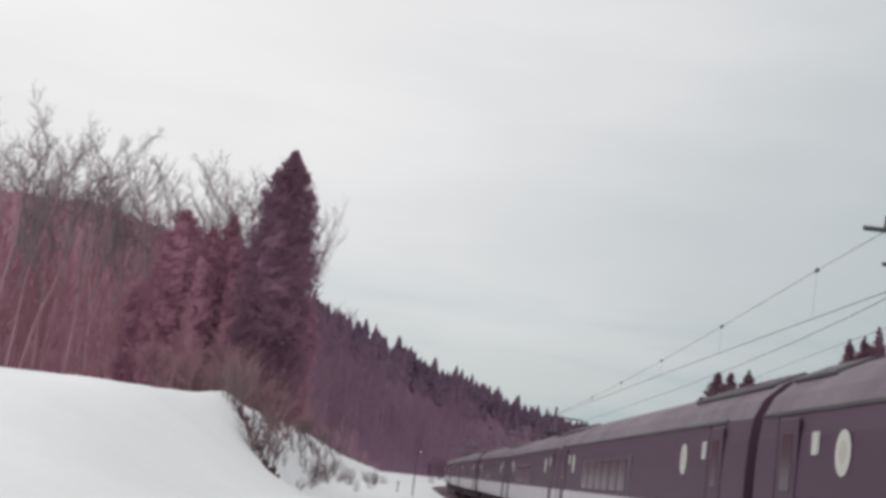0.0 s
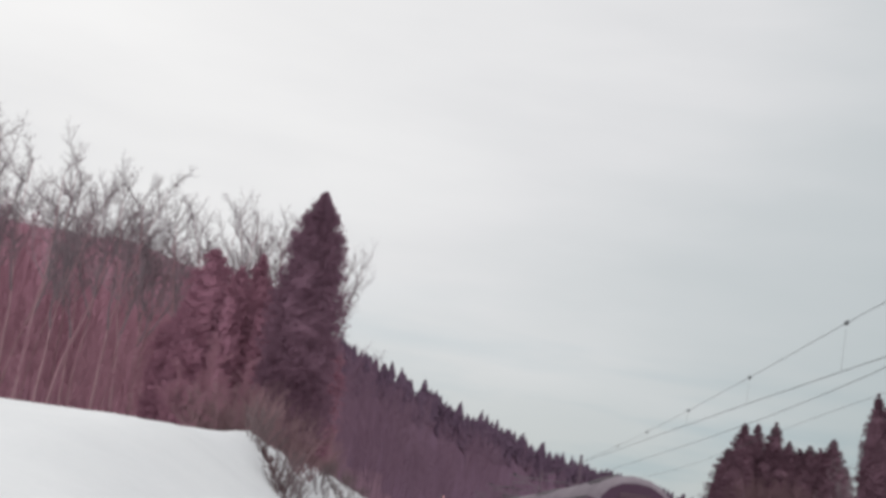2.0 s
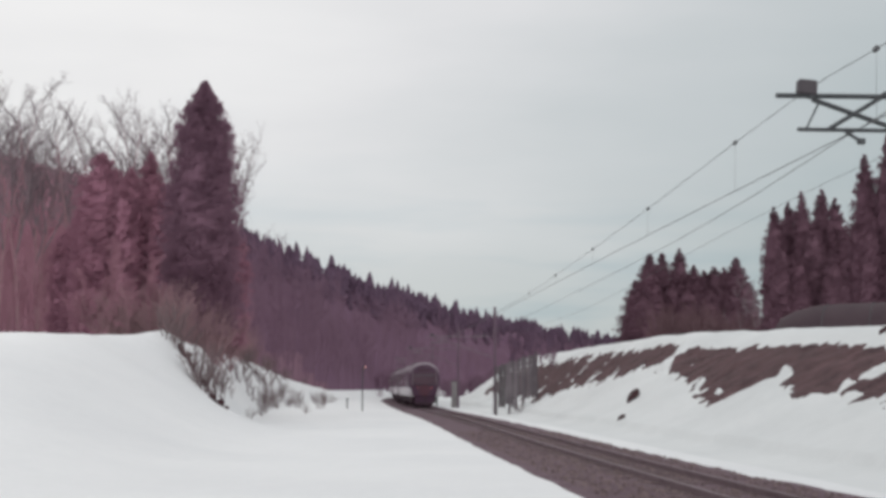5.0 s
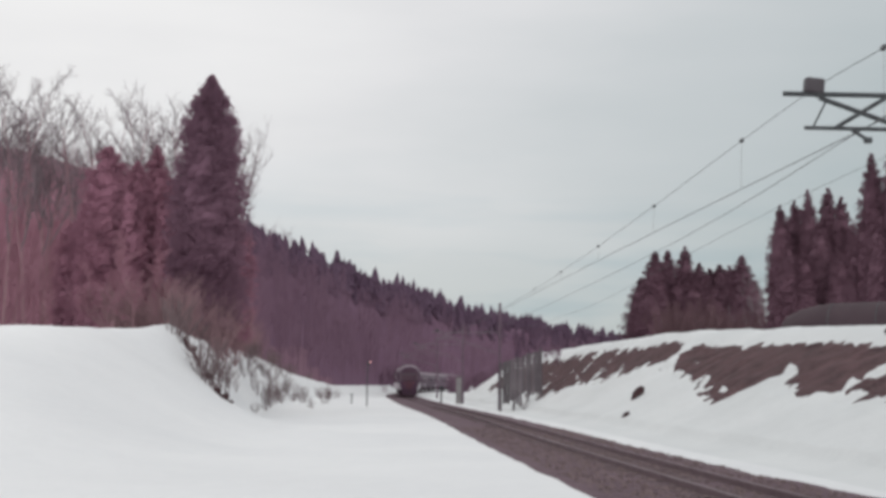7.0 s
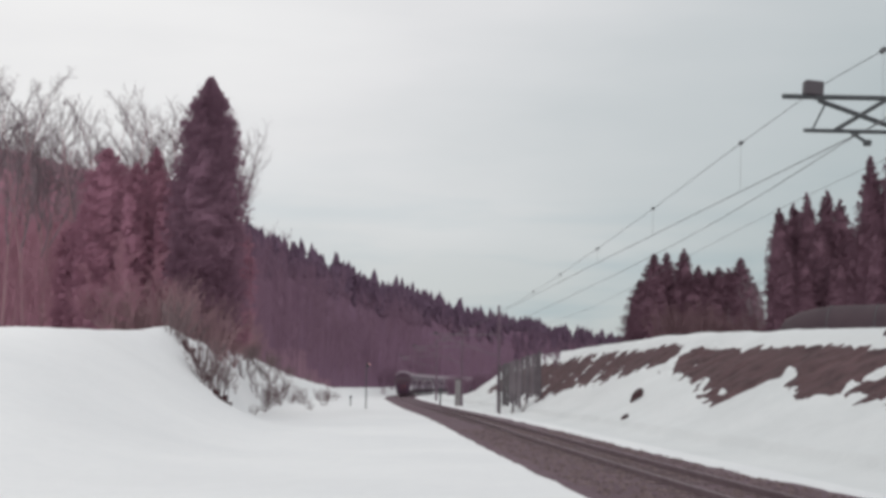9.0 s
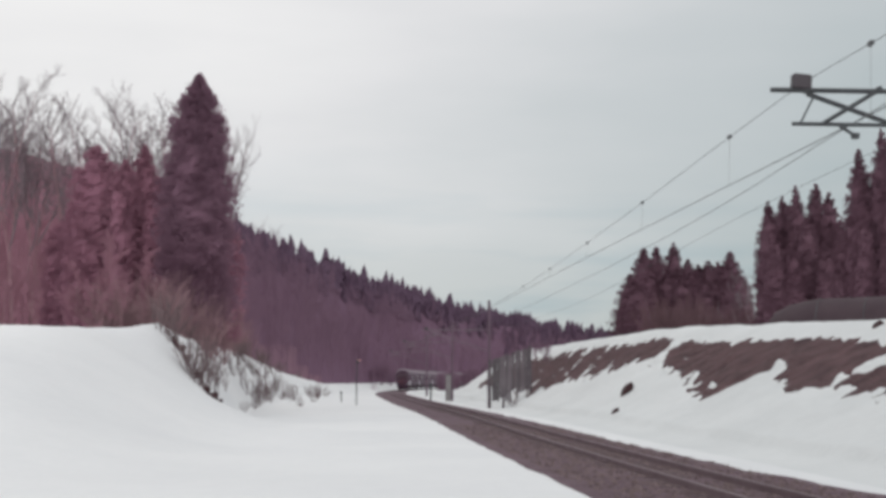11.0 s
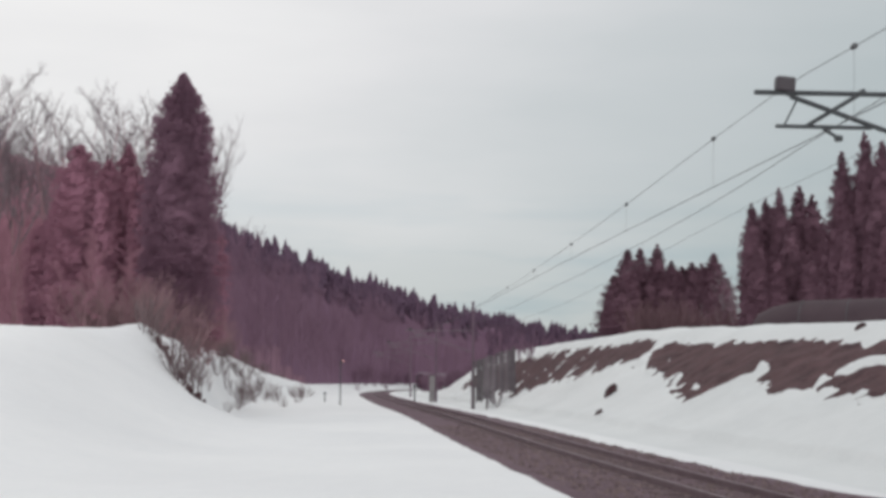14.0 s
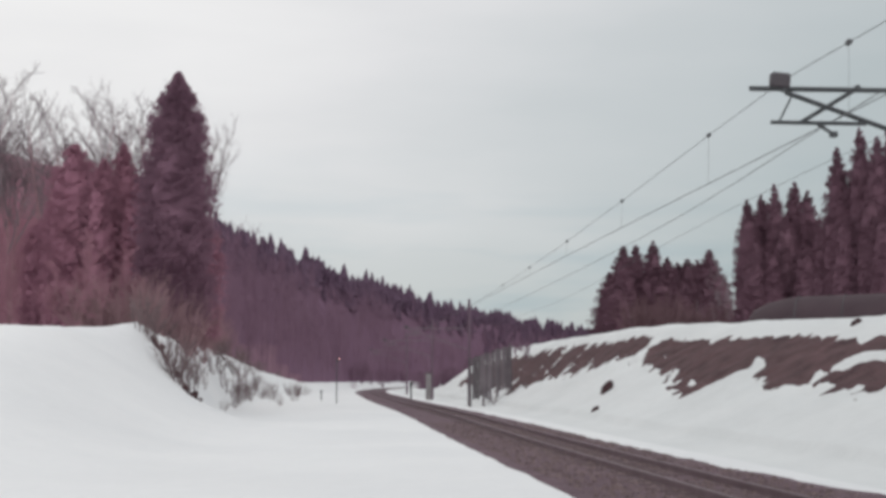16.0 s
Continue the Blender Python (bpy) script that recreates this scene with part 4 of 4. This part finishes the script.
wire("messenger_wire", along(-20, 260, 1, mess), 0.0052, "dark messenger wire above the track")
wire("contact_wire", along(-20, 260, 2, lambda y: (mess(y)[0], y, 4.93 + 0.1 * sm(40, 80, y))), 0.0068, "dark contact wire over the track")
wire("contact_wire", along(-20, 260, 1, second), 0.006, "second dark contact wire drawn aside from the track")
wire("feeder_wire", along(-20, 260, 1, feeder), 0.005, "thin feeder wire beside the masts")
for y in (9.7, 16.3, 22.3, 28.85, 35.5, 42.2, 48.9):
    p = mess(y)
    d = thing("dropper", "thin dropper with a clamp between the overhead wires", "wire dropper", "droppers")
    part("rod", tube((0, 0, 0.01), (-0.02, 0, 4.93 - p[2]), 0.0022, n=4), WIRE, d)
    part("clip", tube((0, -0.05, 0), (0, 0.05, 0), 0.035, n=8), WIRE, d)
    d.matrix_basis = pose(*p)

# signal post and other small things by the far track
post = thing("signal_post", "slim grey signal post with a small red lamp", "signal post")
part("pole", tube((0, 0, -0.4), (0, 0, 3.5), 0.05, 0.04, 8), GALV, post)
head = part("lamp_head", box((0.22, 0.12, 0.3), pose(0.12, 0, 3.55), 0.03), GALV, post)
part("lens", tube((0.22, -0.075, 3.6), (0.22, -0.1, 3.6), 0.055, n=12), SIGNAL, head, "lit pale red lens")
post.matrix_basis = spot(-0.0765, 110)
p2 = thing("marker_post", "short grey marker post in the snow", "marker post")
part("pole", tube((0, 0, -0.3), (0, 0, 0.95), 0.05, 0.05, 8), GALV, p2)
part("cap", box((0.2, 0.06, 0.16), pose(0, 0, 0.9), 0.01), GALV, p2)
p2.matrix_basis = spot(-0.0875, 120)
cab = thing("equipment_box", "small pale equipment box by the line", "equipment box")
part("body", box((0.7, 0.5, 0.8), pose(0, 0, 0.4), 0.03), BOX, cab)
part("lid", box((0.8, 0.6, 0.08), pose(0, 0, 0.84), 0.02), SNOW, cab)
cab.matrix_basis = spot(-0.0640, 258) @ Matrix.Scale(1.5, 4)
p3 = thing("relay_post", "square grey concrete post beside the track", "concrete post")
part("shaft", box((0.5, 0.4, 2.6), pose(0, 0, 1.2), 0.03), POSTC, p3)
part("cap", box((0.56, 0.46, 0.08), pose(0, 0, 2.5), 0.02), CONCRETE, p3)
p3.matrix_basis = spot(-0.0105, 127)
p4 = thing("marker_post", "slim dark post beside the track", "marker post")
part("pole", tube((0, 0, -0.3), (0, 0, 2.2), 0.09, 0.07, 8), GALV, p4)
part("cap", box((0.3, 0.06, 0.3), pose(0, 0, 2.1), 0.01), GALV, p4)
p4.matrix_basis = spot(-0.023, 136)


# ---------- the train ----------
CAR, TAIL_CAR, GAPL = 26.6, 26.6, 0.5
PROFILE = [(1.20, 0.95), (1.40, 1.02), (1.45, 1.25), (1.45, 1.78), (1.45, 2.4), (1.43, 2.85), (1.38, 3.2), (1.24, 3.5), (0.95, 3.78), (0.55, 3.98), (0.0, 4.05)]


def drawn_in(z, k):
    """How far the rear end narrows towards its foot."""
    return 1 - k * max(0.0, 2.0 - z)


def shell(lo, hi, ys, scale, material, name, parent, label="", pinch=None):
    """A skin over part of the car's cross-section, between two points of the profile, on both sides."""
    prof = PROFILE[lo:hi + 1]
    ring = [(-x, z) for x, z in prof] + ([(x, z) for x, z in reversed(prof)][1 if prof[-1][0] == 0 else 0:])
    verts, faces, n = [], [], len(ring)
    open_mid = prof[-1][0] != 0
    for i, (y, s) in enumerate(zip(ys, scale)):
        for x, z in ring:
            verts.append((x * s[0] * drawn_in(z, pinch[i] if pinch else 0), y, 0.95 + (z - 0.95) * s[1]))
    for i in range(len(ys) - 1):
        for k in range(n - 1):
            if open_mid and k == len(prof) - 1:
                continue
            a = i * n + k
            faces.append((a, a + 1, a + n + 1, a + n))
    return tagged(link_mesh(name, verts, faces, material, parent), label)


def train_car(tail=False, panto=False):
    t = thing("train_car", "dark plum train car with a white lower band and grey roof" if not tail else "rear train car with a rounded dark end and red tail lamps", "train car", "train cars")
    L = ((TAIL_CAR if tail else CAR) - GAPL) / 2
    if tail:
        ys = [-L, -L + 0.08, -L + 0.25, -L + 0.55, -L + 1.0, -L + 1.8, L]
        sc = [(0.87, 0.91), (0.91, 0.94), (0.95, 0.965), (0.975, 0.982), (0.993, 0.996), (1, 1), (1, 1)]
        pinch = [0.18, 0.17, 0.14, 0.09, 0.04, 0, 0]
    else:
        ys, sc, pinch = [-L, L], [(1, 1), (1, 1)], [0, 0]
    shell(0, 3, ys, sc, WHITEP, "lower_body", t, "off-white lower band", pinch=pinch)
    shell(3, 6, ys, sc, PAINT, "upper_body", t, pinch=pinch)
    shell(6, 10, ys, sc, ROOFP, "roof", t, "frosted grey curved roof")
    for i, nm in ((0, "end_wall"), (-1, "end_wall")):
        ring = [(-x, z) for x, z in PROFILE] + [(x, z) for x, z in reversed(PROFILE)][1:]
        v = [(x * sc[i][0] * drawn_in(z, pinch[i]), ys[i] + (0.004 if i == 0 else -0.004), 0.95 + (z - 0.95) * sc[i][1]) for x, z in ring]
        link_mesh(nm, v, [tuple(range(len(v)))], PAINT, t)
    part("lower_panel", box((0.02, 2 * L - 1.8, 0.84), pose(1.456, 0.85, 1.37), 0.005), PAINT, t, "dark panel over the right lower side")
    # gutter along the eaves
    for s in (-1, 1):
        part("gutter", box((0.05, 2 * L - 1.7, 0.06), pose(s * 1.385, 0.8, 3.2), 0.01), GEAR, t)
    # side windows, doors, emblems
    for s in (-1, 1):
        for k in range(11 if tail else 6):
            y = (-8.9 if tail else -0.9) + k * 1.36
            w = part("window", box((0.03, 1.1, 0.78), pose(s * 1.447, y, 2.28), 0.01), CURTAIN if tail and k < 7 else GLASS, t)
        for y in ((L - 1.7,) if tail else (-L + 2.1, L - 1.7)):
            d = part("door", box((0.03, 0.95, 1.3), pose(s * 1.452, y, 2.45), 0.01), PAINT, t)
            part("door_window", box((0.02, 0.5, 0.8), pose(s * 1.468, y, 2.5), 0.01), GLASS, d)
            part("edge_seal", box((0.02, 0.05, 2.2), pose(s * 1.464, y + 0.5, 2.05)), UNDER, d)
            part("door_foot", box((0.02, 0.5, 0.72), pose(s * 1.458, y, 1.42)), GREYB, d)
        if not tail:
            part("service_panel", box((0.02, 0.5, 0.9), pose(s * 1.45, -1.95, 2.3), 0.01), GREYB, t, "grey panel beside the windows")
        for y in ((L - 4.1,) if tail else (-L + 4.8, L - 4.1)):
            bm = tube((s * 1.45, y, 2.6), (s * 1.462, y, 2.6), 0.285, n=28)
            e = part("emblem", bm, PALE, t, "round pale emblem")
            part("motif", tube((s * 1.455, y, 2.61), (s * 1.466, y, 2.61), 0.15, n=14), GOLD, e)
        for y in ((L - 2.95,) if tail else (-L + 3.05, L - 2.95)):
            part("sign", box((0.012, 0.26, 0.30), pose(s * 1.452, y, 2.74), 0.02), PALE, t, "small pale sign plate")
    # underfloor and bogies
    part("underfloor", box((2.15, 2 * L - 1.2, 0.62), pose(0, 0.3, 0.68), 0.05), UNDER, t)
    for y in (-L + 3.0, L - 3.0):
        b = part("bogie", box((2.0, 2.6, 0.34), pose(0, y, 0.5), 0.05), UNDER, t)
        for q in (-1.05, 1.05):
            for s in (-0.56, 0.56):
                part("wheel", tube((s - 0.06, y + q, 0.43), (s + 0.06, y + q, 0.43), 0.43, n=18), UNDER, b)
    # roof gear
    rear = 3.7 if tail else 3.3
    g = part("air_conditioner", box((0.6, 3.6 if tail else 5.8, 0.07), pose(-0.76, -L + rear, 3.895, 0, -26, 0), 0.02), GEAR, t, "dark roof unit")
    for k in range(5 if tail else 8):
        part("louvre", box((0.5, 0.06, 0.02), pose(-0.778, -L + rear - (1.1 if tail else 2.1) + k * 0.56, 3.932, 0, -26, 0)), ROOFP, g)
    part("vent", box((0.6, 2.0, 0.07), pose(-0.76, L - 1.2, 3.895, 0, -26, 0), 0.02), GEAR, t)
    if panto:
        pb = part("pantograph", box((1.6, 1.7, 0.08), pose(0, 2.2, 4.28), 0.02), GEAR, t)
        for s in (-0.5, 0.5):
            part("arm", tube((s, 1.5, 4.3), (s * 0.8, 2.9, 4.65), 0.03, n=6), GEAR, pb)
            part("arm", tube((s * 0.8, 2.9, 4.65), (s * 0.9, 2.1, 4.98), 0.025, n=6), GEAR, pb)
            part("footing", tube((s, 2.2, 3.9), (s, 2.2, 4.3), 0.06, n=8), CONCRETE, pb)
        part("contact_strip", tube((-0.85, 2.1, 4.98), (0.85, 2.1, 4.98), 0.03, n=6), GEAR, pb)
        part("contact_strip", tube((-0.85, 2.35, 4.98), (0.85, 2.35, 4.98), 0.03, n=6), GEAR, pb)
    if tail:
        part("windscreen", box((1.95, 0.05, 1.0), pose(0, -L - 0.02, 2.58), 0.02), GLASS, t, "wide dark rear window")
        part("destination_panel", box((1.05, 0.05, 0.2), pose(0, -L - 0.02, 3.33), 0.02), GLASS, t)
        part("lower_face", box((1.8, 0.05, 0.72), pose(0, -L - 0.02, 1.4), 0.02), PAINT, t)
        part("gangway_door", tube((0, -L - 0.01, 1.5), (0, -L - 0.07, 1.5), 0.56, n=6), REDP, t, "dark red six-sided hatch")
        part("trim_strip", box((2.1, 0.04, 0.05), pose(0, -L - 0.04, 1.98)), GEAR, t)
        # sky reflection on the glass, painted as a grey band
        part("sky_reflection", box((1.7, 0.03, 0.26), pose(0, -L - 0.05, 2.85), 0.01), GREYB, t, "grey band for the sky reflected in the rear window")
        for s in (-1, 1):
            part("tail_lamp", tube((s * 0.62, -L - 0.03, 1.78), (s * 0.62, -L - 0.08, 1.78), 0.04, n=14), TAIL, t, "lit red tail lamp")
            part("pillar", box((0.11, 0.05, 1.15), pose(s * 1.06, -L - 0.025, 2.5, 0, -s * 3, 0), 0.01), RIMP, t, "grey corner pillar")
        part("coupler", box((0.3, 0.6, 0.3), pose(0, -L - 0.1, 0.85), 0.04), UNDER, t)
        sk = part("skirt", box((1.7, 0.12, 0.6), pose(0, -L + 0.1, 0.62), 0.05), PAINT, t)
        part("snow_plough", box((1.6, 0.08, 0.3), pose(0, -L + 0.02, 0.3, 12, 0, 0), 0.02), UNDER, sk)
    else:
        part("gangway", box((0.9, 0.5, 2.1), pose(0, -L - 0.24, 2.1), 0.03), UNDER, t)
    return t


tail_car = train_car(tail=True)
car_b = train_car(panto=True)
car_c = train_car()
cars = [tail_car, car_c, car_b] + [copy_thing(c, Matrix()) for c in (car_c, car_c, car_b, car_c)]


# ---------- what moves ----------
RUN = ((0.0, -5.0), (0.5, 7.6), (1.0, 19.9), (1.5, 33.0), (2.0, 46.2), (2.5, 59.3), (3.0, 72.2), (3.5, 86.0), (4.0, 99.6), (4.2, 104.6), (6.4, 159.0), (7.0, 173.5), (8.2, 204.0), (9.2, 228.0), (11.3, 273.0), (13.0, 315.0), (14.0, 340.0), (16.0, 390.0))   # the rear end's way along the line


def tail_s(t):
    return float(np.interp(t, [r[0] for r in RUN], [r[1] for r in RUN]))


def motions():
    for k, car in enumerate(cars):
        rows = []
        for i in range(33):
            t = i * 0.5
            s = tail_s(t) + (TAIL_CAR / 2 if k == 0 else TAIL_CAR + (k - 0.5) * CAR)
            a, b = y_at(s - 7), y_at(s + 7)
            xa, xb = xc(a), xc(b)
            turn = math.degrees(math.atan2(-(xb - xa), b - a))
            rows.append((t, pose((xa + xb) / 2, (a + b) / 2, 0, 0, 0, turn)))
        walk(car, rows)


motions()
